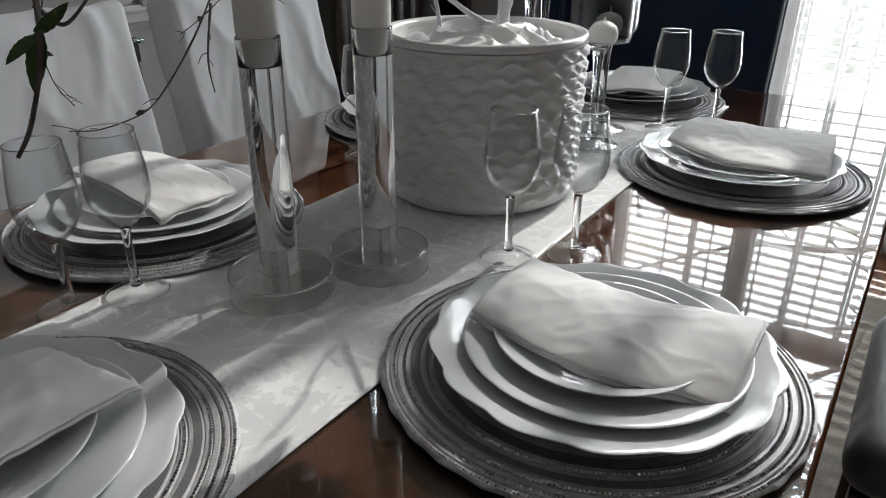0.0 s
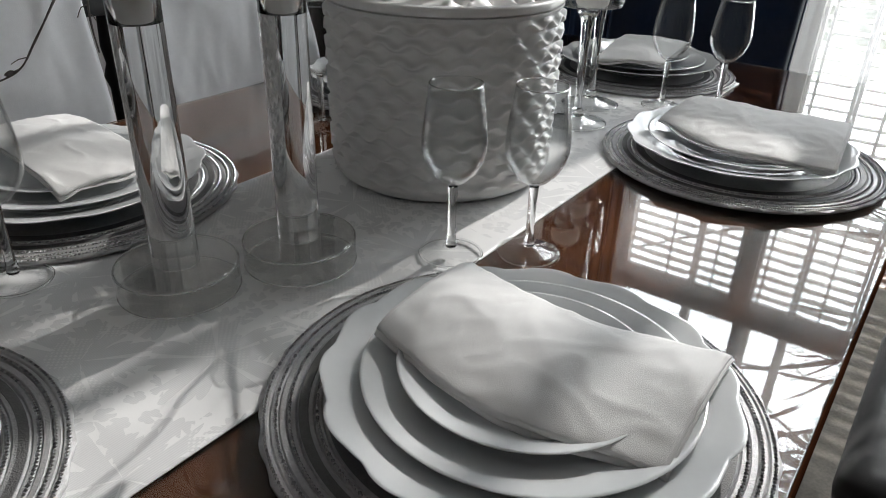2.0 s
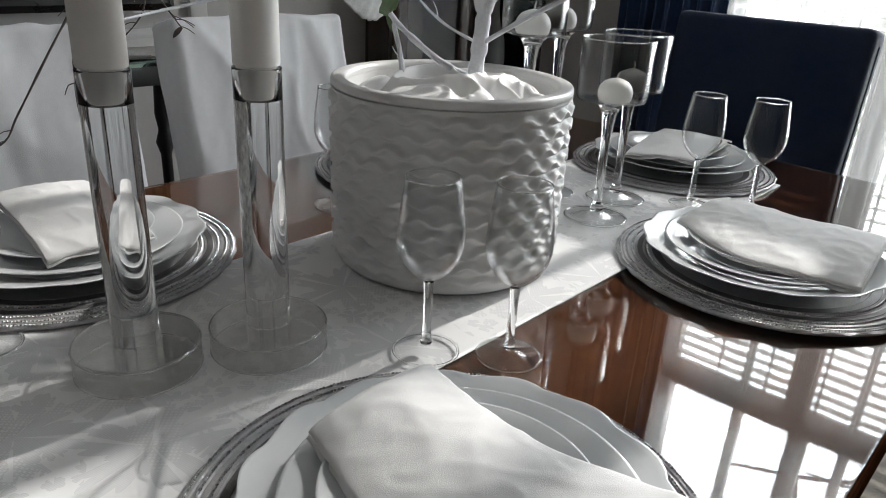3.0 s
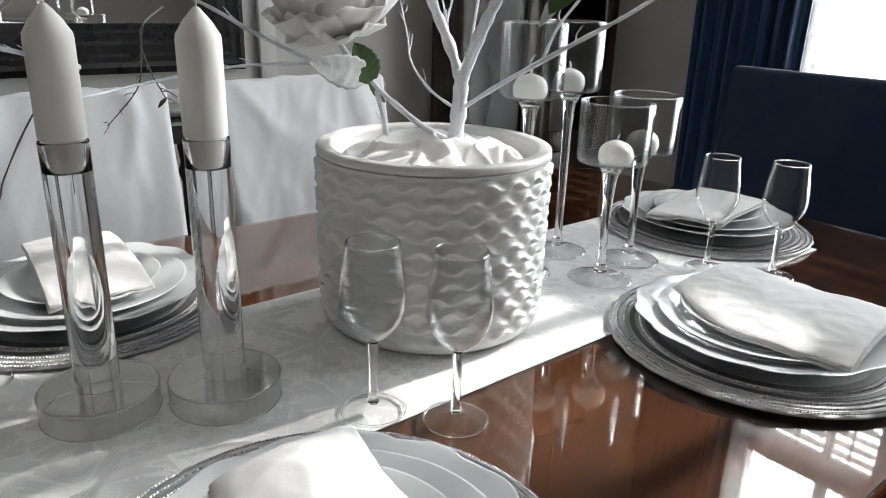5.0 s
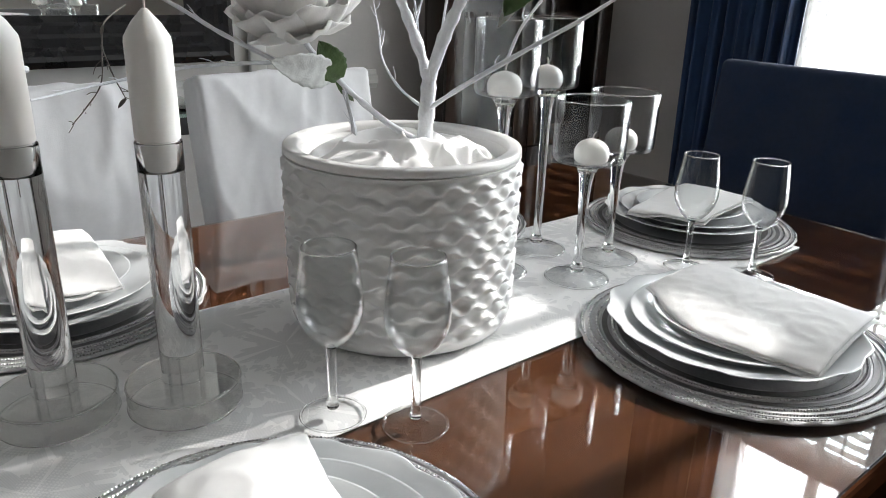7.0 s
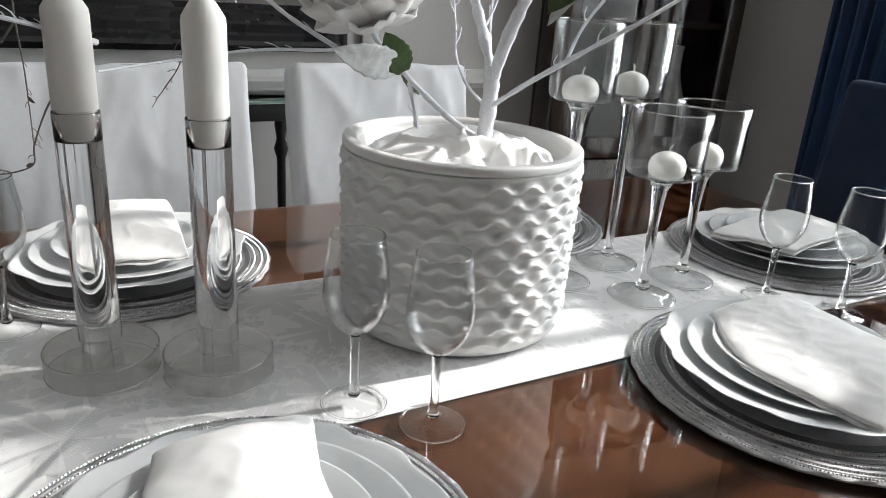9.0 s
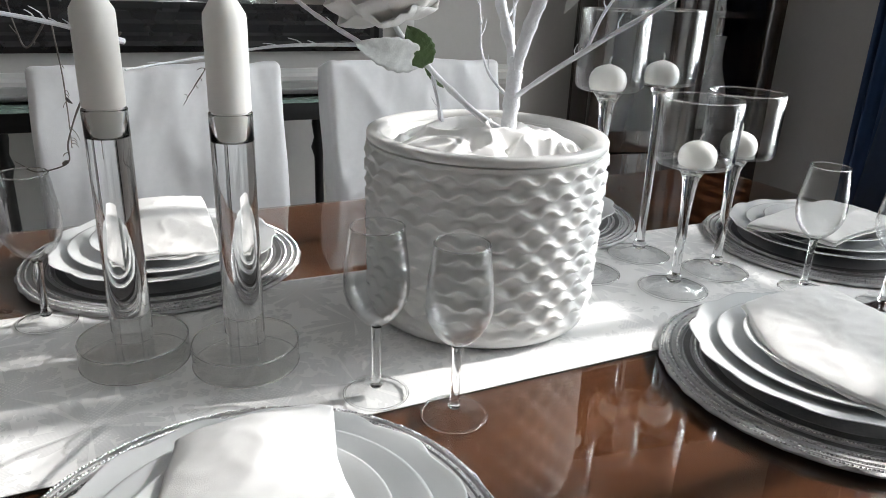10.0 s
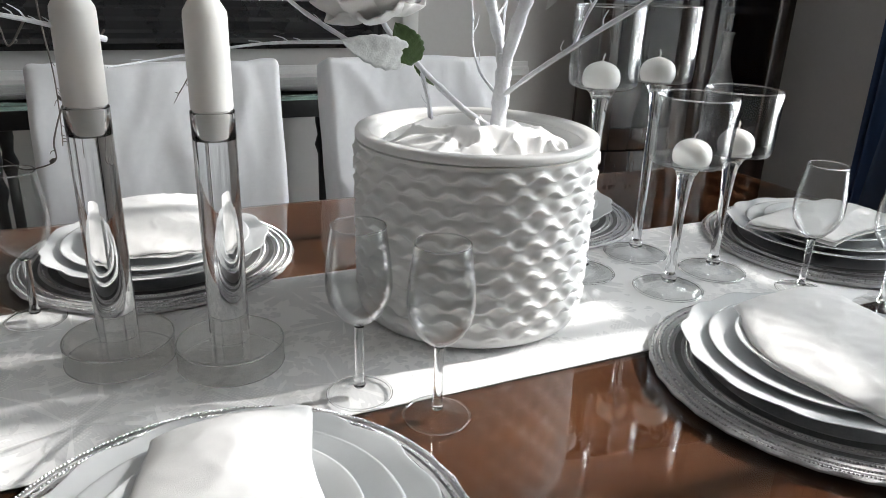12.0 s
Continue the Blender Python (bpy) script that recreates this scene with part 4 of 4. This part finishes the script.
# ---- white branch tree ----
tree = thing("branch_tree", "white painted bare branch tree standing in the pot", "decorative tree")
BOUGHS = [
    ("trunk", 0.0098, 0.0082, [(-0.002, -0.040, 0.955), (0.001, -0.041, 0.985), (0.007, -0.042, 1.030), (0.010, -0.042, 1.072)]),
    ("limb", 0.0072, 0.0040, [(0.008, -0.042, 1.062), (-0.020, -0.040, 1.102), (-0.068, -0.034, 1.160), (-0.114, -0.024, 1.240), (-0.164, 0.000, 1.340)]),
    ("limb", 0.0080, 0.0045, [(0.012, -0.042, 1.062), (0.037, -0.044, 1.108), (0.072, -0.044, 1.163), (0.098, -0.040, 1.240), (0.128, -0.030, 1.340)]),
    ("branch", 0.0034, 0.0014, [(0.010, -0.042, 1.026), (0.072, -0.038, 1.062), (0.168, -0.032, 1.112), (0.220, -0.024, 1.140), (0.290, -0.010, 1.185)]),
    ("branch", 0.0042, 0.0026, [(0.000, -0.044, 0.984), (-0.034, -0.068, 1.004), (-0.062, -0.098, 1.036), (-0.066, -0.117, 1.055), (-0.072, -0.146, 1.086), (-0.075, -0.157, 1.104)]),
    ("branch", 0.0030, 0.0024, [(-0.062, -0.096, 0.978), (-0.064, -0.100, 1.010), (-0.068, -0.108, 1.042)]),
    ("twig", 0.0020, 0.0009, [(0.006, -0.046, 1.026), (-0.060, -0.035, 1.042), (-0.125, -0.014, 1.068), (-0.145, -0.006, 1.100), (-0.190, 0.010, 1.160)]),
    ("twig", 0.0022, 0.0009, [(0.002, -0.042, 1.074), (-0.055, -0.010, 1.108), (-0.105, 0.020, 1.145), (-0.170, 0.040, 1.220)]),
    ("twig", 0.0022, 0.0010, [(0.006, -0.042, 1.046), (-0.016, -0.008, 1.095), (-0.014, 0.003, 1.160), (0.010, 0.006, 1.240)]),
    ("twig", 0.0018, 0.0008, [(-0.024, -0.040, 1.106), (-0.069, 0.000, 1.125), (-0.094, 0.030, 1.170), (-0.150, 0.050, 1.200)]),
    ("twig", 0.0018, 0.0008, [(0.126, -0.034, 1.090), (0.141, -0.030, 1.125), (0.171, -0.024, 1.165), (0.186, -0.02, 1.210)]),
    ("branch", 0.0028, 0.0018, [(-0.046, -0.205, 1.082), (-0.120, -0.230, 1.104), (-0.215, -0.262, 1.138), (-0.300, -0.310, 1.160)]),
    ("twig", 0.0021, 0.0010, [(-0.044, -0.208, 1.080), (-0.062, -0.290, 1.077), (-0.062, -0.370, 1.066), (-0.026, -0.442, 1.060)]),
    ("twig", 0.0011, 0.0006, [(-0.215, -0.300, 1.130), (-0.190, -0.332, 1.112), (-0.176, -0.341, 1.085), (-0.187, -0.344, 1.048), (-0.222, -0.356, 1.016), (-0.256, -0.364, 0.994)]),
    ("twig", 0.0011, 0.0006, [(-0.178, -0.341, 1.090), (-0.150, -0.340, 1.062), (-0.120, -0.338, 1.040)]),
    ("twig", 0.0011, 0.0006, [(-0.072, -0.440, 1.090), (-0.074, -0.480, 1.030), (-0.102, -0.500, 0.980), (-0.140, -0.505, 0.948), (-0.172, -0.534, 0.932), (-0.205, -0.550, 0.928)]),
    ("twig", 0.0013, 0.0006, [(-0.082, -0.455, 1.050), (-0.100, -0.452, 0.995), (-0.096, -0.452, 0.963)]),
    ("branch", 0.0026, 0.0014, [(-0.030, -0.440, 1.085), (0.000, -0.500, 1.104), (0.014, -0.560, 1.116), (0.034, -0.640, 1.128)]),
    ("twig", 0.0011, 0.0006, [(-0.170, -0.500, 1.180), (-0.240, -0.505, 1.100), (-0.300, -0.503, 1.025), (-0.312, -0.503, 0.990), (-0.300, -0.503, 0.955), (-0.270, -0.503, 0.935)]),
    ("twig", 0.0011, 0.0006, [(0.000, -0.500, 1.106), (-0.050, -0.520, 1.078), (-0.100, -0.530, 1.088), (-0.140, -0.540, 1.128)]),
    # last two twigs: their dark colour stands in for a backlit silhouette
    ("twig", 0.0008, 0.0004, [(0.034, -0.640, 1.128), (0.150, -0.740, 1.160), (0.300, -0.830, 1.165), (0.362, -0.856, 1.135), (0.376, -0.863, 1.116), (0.377, -0.868, 1.102), (0.377, -0.872, 1.096)]),
    ("twig", 0.0005, 0.0003, [(0.374, -0.862, 1.119), (0.378, -0.860, 1.116), (0.380, -0.856, 1.120)]),
]
rnd = random.Random(5)
for name, r0, r1, pts in BOUGHS:
    bm = tube(bmesh.new(), pts, r0, r1, 9 if r0 > 0.004 else 6, 7, 0.35)
    path = smooth_path(pts, 7)
    for q, q2 in zip(path[3:-1], path[4:]):
        if rnd.random() < (0.34 if r0 < 0.004 else 0.12) and r0 > 0.00085:
            d = Vector((rnd.uniform(-1, 1), rnd.uniform(-1, 1), rnd.uniform(-0.2, 1))).normalized()
            ahead = (q2 - q).normalized()
            ln = rnd.uniform(0.005, 0.016)
            tube(bm, [q, q + (d + ahead) * ln * 0.5, q + (d * 0.8 + ahead * 1.3) * ln], min(0.0009, r0 * 0.45), 0.0004, 5, 2)
    part(name, bm, M_TWIG if r0 <= 0.0016 else M_BRANCH, tree)


def leaf_mesh(length, wide, curl=0.25):
    def place(u, v):
        w = wide * max(0.0, math.sin(math.pi * min(1, 0.04 + 0.96 * u) ** 0.8)) ** 0.75 * (1 + 0.05 * math.sin(40 * u))
        s = 2 * v - 1
        return (length * u, w * s, 0.10 * wide * abs(s) + curl * length * u * (1 - u) - min(0.0012, 0.07 * wide) * abs(math.sin(18 * u - 3 * abs(s))))
    return sheet(22, 10, place, min(0.0006, wide * 0.06))


def make_leaf(at, tip, wide, material, label, spin=0.0):
    at, tip = Vector(at), Vector(tip)
    d = tip - at
    ahead = d.normalized()
    face = Vector((0.80, -0.50, 0.25))
    face = (face - ahead * face.dot(ahead)).normalized()
    turn = Matrix((ahead, face.cross(ahead), face)).transposed().to_4x4() @ pose(0, 0, 0, spin)
    ob = tagged(part("rose_leaf", leaf_mesh(d.length, wide), material, sharp=180), label, "leaf", "rose leaves")
    ob.matrix_basis = Matrix.Translation(at) @ turn
    return ob


make_leaf((-0.062, -0.118, 1.055), (-0.056, -0.146, 1.099), 0.0175, M_LEAF, "dark green silk rose leaf on the branch", 12)
make_leaf((-0.066, -0.118, 1.057), (-0.082, -0.086, 1.025), 0.006, M_LEAF, "narrow dark green silk rose leaf on the branch", 35)
make_leaf((-0.066, -0.122, 1.060), (-0.041, -0.213, 1.082), 0.019, M_LEAFPALE, "pale frosted silk rose leaf on the branch", -20)
make_leaf((0.216, -0.095, 1.172), (0.222, -0.132, 1.140), 0.012, M_LEAF, "dark green silk rose leaf on the branch", 15)
make_leaf((0.200, -0.080, 1.172), (0.186, -0.105, 1.128), 0.007, M_LEAFPALE, "pale frosted silk rose leaf on the branch", 15)
make_leaf((0.3765, -0.8635, 1.115), (0.3765, -0.8665, 1.1055), 0.0016, M_LEAF, "small dark leaf at the end of a twig", 10)
make_leaf((0.376, -0.864, 1.1145), (0.3745, -0.8690, 1.1105), 0.0012, M_LEAF, "small dark leaf at the end of a twig", 30)
make_leaf((0.3762, -0.8640, 1.1150), (0.3790, -0.8590, 1.1195), 0.0012, M_LEAF, "small dark leaf at the end of a twig", 30)
for at, tip in (((-0.121, -0.338, 1.041), (-0.125, -0.346, 1.031)), ((-0.224, -0.356, 1.016), (-0.234, -0.352, 1.010)), ((-0.311, -0.503, 0.990), (-0.303, -0.496, 0.984)), ((-0.188, -0.334, 1.110), (-0.180, -0.338, 1.098)),
                ((-0.140, -0.505, 0.948), (-0.148, -0.511, 0.946))):
    make_leaf(at, tip, 0.003, M_TWIG, "tiny dried bud leaf on a twig", 30)


def make_rose(at, size, tilt, turn, seed):
    rose = thing("rose", "large open white silk rose on the branch tree", "flower", pose(*at, tilt, 0, turn), "white roses")
    rr = random.Random(seed)
    for layer, (count, lean, reach) in enumerate(((3, 2, 0.76), (4, 8, 0.86), (5, 18, 0.94), (6, 34, 0.96), (7, 56, 0.90), (6, 74, 0.70))):
        for k in range(count):
            L, W = size * reach * rr.uniform(0.94, 1.06), size * reach * 0.62
            ph = rr.uniform(0, 6)

            def place(u, v):
                s = 2 * v - 1
                w = W * (0.25 + 0.75 * math.sin(math.pi * (0.08 + 0.72 * u)) ** 0.8)
                out = 0.30 * L * math.sin(math.pi * u * 0.9) + 0.22 * L * max(0.0, u - 0.7) * 2
                rim = 0.06 * L * u * math.sin(5 * s + ph) + 0.04 * L * u * math.sin(11 * s + 2 * ph)
                bend = 0.5 * w * s * s
                return (out - bend + rim * 0.6, w * s, L * (u - 0.10 * s * s * u) + rim * 0.5)

            p = part("petal", sheet(12, 14, place, 0.0006), M_PETAL, rose, sharp=180)
            p.matrix_basis = pose(0, 0, 0, 0, 0, 360 * k / count + 40 * layer + rr.uniform(-8, 8)) @ pose(size * 0.05, 0, 0, 0, lean, 0)
    bm = lathe([(0.0, -0.012), (0.004, -0.010), (0.008, -0.003), (0.009, 0.004), (0.0, 0.006)], 16)
    part("calyx", bm, M_LEAF, rose)


make_rose((-0.076, -0.158, 1.112), 0.079, 14, 10, 3)
make_rose((0.248, -0.088, 1.172), 0.066, -10, 60, 4)


# ---- chairs ----
def soft_box(x0, y0, z0, x1, y1, z1, bevel, puff=0.004, seed=0.0, cuts=10, creases=0.0):
    """An upholstered block: rounded edges, slightly uneven faces."""
    bm = box(x0, y0, z0, x1, y1, z1)
    bmesh.ops.bevel(bm, geom=list(bm.edges), offset=bevel, segments=4, profile=0.5, affect="EDGES")
    bmesh.ops.subdivide_edges(bm, edges=[e for e in bm.edges if e.calc_length() > 0.12], cuts=cuts, use_grid_fill=True)
    for v in bm.verts:
        n = noise.noise(v.co * 7 + Vector((seed, 0, 0))) + 0.5 * noise.noise(Vector((v.co.x * 22, v.co.y * 26 + v.co.z * 5, v.co.z * 7)) + Vector((seed, 3, 0)))
        v.co += v.co.normalized() * puff * n
        if creases:
            fold = noise.noise(Vector((seed, v.co.y * 9 + 2.0 * v.co.z + 0.4 * n, v.co.z * 2.2)))
            fine = noise.noise(Vector((seed + 5, v.co.y * 24 - 5.0 * v.co.z, v.co.z * 6)))
            v.co.x += creases * ((1 - abs(fold)) ** 5 - 0.35 + 0.35 * (1 - abs(fine)) ** 4)
    return bm


def make_chair(name, material, label, at, back_top, wide, skirted, group, seed, lean=7, roundness=0.030):
    """Faces +x, its origin on the floor under the seat's middle."""
    c = thing(name, label, "chair", at, group)
    h = wide / 2
    if skirted:
        for x0, y0, x1, y1 in ((0.205, -h, 0.212, h), (-0.20, -h - 0.001, 0.205, -h + 0.006), (-0.20, h - 0.006, 0.205, h + 0.001), (-0.212, -h, -0.205, h)):
            part("skirt", soft_box(x0, y0, 0.015, x1, y1, 0.40, 0.002, 0.004, seed), material, c)
    part("seat", soft_box(-0.21, -h, 0.395, 0.22, h, 0.485, roundness, 0.004, seed), material, c)
    back = part("backrest", soft_box(-0.045, -h, 0.0, 0.045, h, back_top - 0.44, 0.014 if skirted else roundness * 0.6, 0.008 if skirted else 0.0016, seed + 2, 44 if skirted else 20, 0.007 if skirted else 0.0), material, c)
    back.matrix_basis = pose(-0.225, 0, 0.44, 0, -lean, 0)
    if not skirted:
        for y in (-h, h):
            bm = tube(bmesh.new(), [(0.0, y * 1.002, 0.02), (0.0, y * 1.002, 0.25), (0.0, y * 1.002, back_top - 0.475)], 0.0022, 0.0022, 6, 3)
            part("side_seam", bm, material, back)
    for x in (-0.18, 0.18):
        for y in (-h + 0.04, h - 0.04):
            b = box(x - 0.02, y - 0.02, 0.0125, x + 0.02, y + 0.02, 0.395, 0.004)
            part("leg", b, M_CAB, c, "dark wooden leg")
    return c


WHITE_CHAIR = "dining chair with a white slipcover over its high back"
make_chair("dining_chair", M_SLIP, WHITE_CHAIR, pose(-0.405, -0.355, 0, 0, 0, 0), 0.988, 0.435, True, "white chairs", 1.0, 12)
make_chair("dining_chair", M_SLIP, WHITE_CHAIR, pose(-0.405, 0.150, 0, 0, 0, 0), 0.988, 0.395, True, "white chairs", 6.0, 12)
make_chair("dining_chair", M_NAVY, "navy blue velvet dining chair at the end of the table", pose(-0.065, 0.825, 0, 0, 0, -90), 1.012, 0.45, False, "blue chairs", 3.0)
make_chair("dining_chair", M_CHARCOAL, "charcoal grey upholstered chair with rounded edges beside the table", pose(0.745, 0.245, 0, 0, 0, 180), 0.96, 0.48, False, "side chairs", 8.0, 7, 0.044)

# ---- mirror, console, cabinet ----
mirror = thing("wall_mirror", "large wall mirror in a wide ridged black frame", "mirror")
MY0, MY1, MZ0, MZ1 = -0.95, 0.345, 0.925, 1.95
steps = [(0.0, 0.0), (0.0, 0.030), (0.018, 0.044), (0.030, 0.036), (0.044, 0.036), (0.052, 0.028), (0.074, 0.028), (0.084, 0.020), (0.104, 0.020), (0.112, 0.012), (0.128, 0.012), (0.132, 0.0)]
corners = [(MY0, MZ0, 1, 1), (MY1, MZ0, -1, 1), (MY1, MZ1, -1, -1), (MY0, MZ1, 1, -1)]
for k in range(4):
    bm = bmesh.new()
    rows_ = []
    for y, z, sy, sz in (corners[k], corners[(k + 1) % 4]):
        rows_.append([bm.verts.new((LEFT + 0.003 + h, y + sy * w, z + sz * w)) for w, h in steps])
    for i in range(len(steps) - 1):
        bm.faces.new((rows_[0][i], rows_[0][i + 1], rows_[1][i + 1], rows_[1][i]))
    bm.faces.new((rows_[0][0], rows_[1][0], rows_[1][-1], rows_[0][-1]))
    bm.faces.new(rows_[0]), bm.faces.new(rows_[1])
    part("frame", bm, M_BLACK, mirror, sharp=25)
part("glass", box(LEFT + 0.004, MY0 + 0.128, MZ0 + 0.128, LEFT + 0.011, MY1 - 0.128, MZ1 - 0.128), M_MIRROR, mirror)

console = thing("console_table", "black iron console table with a green-edged glass top", "console table")
CX0, CX1, CY0, CY1, CZ = -1.40, -1.08, -0.72, 0.150, 0.835
m_green = clear_glass("greenish_plate_glass", (0.55, 0.75, 0.66), 0.0, 1.5)
cg = part("glass_top", box(CX0, CY0, CZ, CX1, CY1, CZ + 0.010, 0.002), m_green, console, "thick green-edged glass top")
for x0, y0, x1, y1 in ((CX0 + 0.01, CY0 + 0.01, CX0 + 0.04, CY1 - 0.01), (CX1 - 0.04, CY0 + 0.01, CX1 - 0.01, CY1 - 0.01), (CX0 + 0.0405, CY0 + 0.01, CX1 - 0.0405, CY0 + 0.04), (CX0 + 0.0405, CY1 - 0.04, CX1 - 0.0405, CY1 - 0.01)):
    part("rail", box(x0, y0, CZ - 0.045, x1, y1, CZ - 0.0005, 0.004), M_IRON, console)
cl_leg = [(0.0, 0.0), (0.018, 0.0), (0.020, 0.02), (0.013, 0.05), (0.013, 0.30), (0.020, 0.33), (0.013, 0.36), (0.013, 0.62), (0.022, 0.65), (0.013, 0.68), (0.019, 0.72), (0.015, 0.7895), (0.0, 0.7895)]
for x in (CX0 + 0.025, CX1 - 0.025):
    for y in (CY0 + 0.025, CY1 - 0.025):
        part("leg", lathe(cl_leg, 14, at=(x, y, 0.0)), M_IRON, console, "turned black iron leg")

cab = thing("china_cabinet", "tall dark espresso wood china cabinet with glass doors", "cabinet")
KX0, KX1, KY0, KY1, KZ = -1.285, -1.12, 1.00, 1.700, 2.1
part("back_panel", box(KX0, KY0, 0.0, KX0 + 0.015, KY1, KZ), M_CAB, cab)
for y in (KY0, KY1 - 0.03):
    part("side_panel", box(KX0 + 0.0155, y, 0.0, KX1 - 0.024, y + 0.03, KZ, 0.003), M_CAB, cab)
for z in (0.06, 0.62, 1.05, 1.45, KZ - 0.03):
    part("shelf", box(KX0 + 0.0155, KY0 + 0.0305, z, KX1 - 0.03, KY1 - 0.0305, z + 0.02, 0.002), M_CAB, cab)
part("cornice", box(KX0, KY0 - 0.03, KZ, KX1 + 0.03, KY1 + 0.03, KZ + 0.07, 0.012), M_CAB, cab)
mid = (KY0 + KY1) / 2
for y0, y1 in ((KY0, mid - 0.001), (mid + 0.001, KY1)):
    d = part("door", box(KX1 - 0.0235, y0, 0.60, KX1, y0 + 0.065, KZ - 0.002, 0.004), M_CAB, cab)
    part("stile", box(KX1 - 0.0235, y1 - 0.065, 0.60, KX1, y1, KZ - 0.002, 0.004), M_CAB, d)
    for z in (0.60, KZ - 0.077):
        part("rail", box(KX1 - 0.023, y0 + 0.0655, z, KX1 - 0.001, y1 - 0.0655, z + 0.075, 0.004), M_CAB, d)
    part("pane", box(KX1 - 0.014, y0 + 0.060, 0.66, KX1 - 0.010, y1 - 0.060, KZ - 0.07), M_PANE, d)
    part("drawer_front", box(KX1 - 0.0235, y0, 0.06, KX1, y1, 0.596, 0.006), M_CAB, cab)
cab.matrix_basis = Matrix.Translation((KX1, KY1, 0)) @ pose(0, 0, 0, 0, 0, -10) @ Matrix.Translation((-KX1, -KY1, 0))

def ribbed(a, r, z):
    return r + (0.0022 * math.sin(2 * math.pi * z / 0.020) if r > 0.02 and z > 0.01 else 0.0), z


vase = thing("glass_vase", "tall ribbed clear glass vase on a cabinet shelf", "vase", cab.matrix_basis @ pose(-1.205, 1.37, 0.641))
part("body", lathe([(0.0, 0.0), (0.040, 0.0), (0.044, 0.004)] + [(0.044 - 0.006 * math.sin(math.pi * k / 80), 0.006 + 0.39 * k / 80) for k in range(81)] + [(0.041, 0.396), (0.037, 0.20), (0.041, 0.012), (0.0, 0.010)], 40, ribbed), M_GLASS, vase, sharp=70)
jug = thing("grey_jug", "tall grey glazed jug with a narrow neck on a cabinet shelf", "jug", cab.matrix_basis @ pose(-1.205, 1.52, 0.641))
part("body", lathe([(0.0, 0.0), (0.038, 0.0), (0.048, 0.03), (0.050, 0.10), (0.044, 0.17), (0.024, 0.23), (0.017, 0.27), (0.017, 0.33), (0.022, 0.345), (0.018, 0.345), (0.013, 0.33), (0.013, 0.27), (0.0, 0.25)], 36), M_JUG, jug, sharp=60)

# ---- floor boards ----
floor_ob = bpy.data.objects["floor"]
board_mesh = None
brd = random.Random(9)
for k in range(37):
    x = LEFT + 0.065 + 0.130 * k
    y = BACK + brd.uniform(-0.6, 0.0)
    while y < FAR:
        y0, y1 = max(y, BACK), min(y + 1.30, FAR)
        if y1 - y0 > 0.05:
            if board_mesh is None:
                bob = part("board", box(-0.0642, -0.6492, -0.0115, 0.0642, 0.6492, 0.0, 0.0012, 1), M_FLOOR, floor_ob)
                board_mesh = bob.data
            else:
                bob = new("board", board_mesh)
                bob.parent = floor_ob
            bob.matrix_basis = Matrix.Translation((x, (y0 + y1) / 2, 0)) @ Matrix.Diagonal((1, (y1 - y0) / 1.30, 1, 1))
        y += 1.30
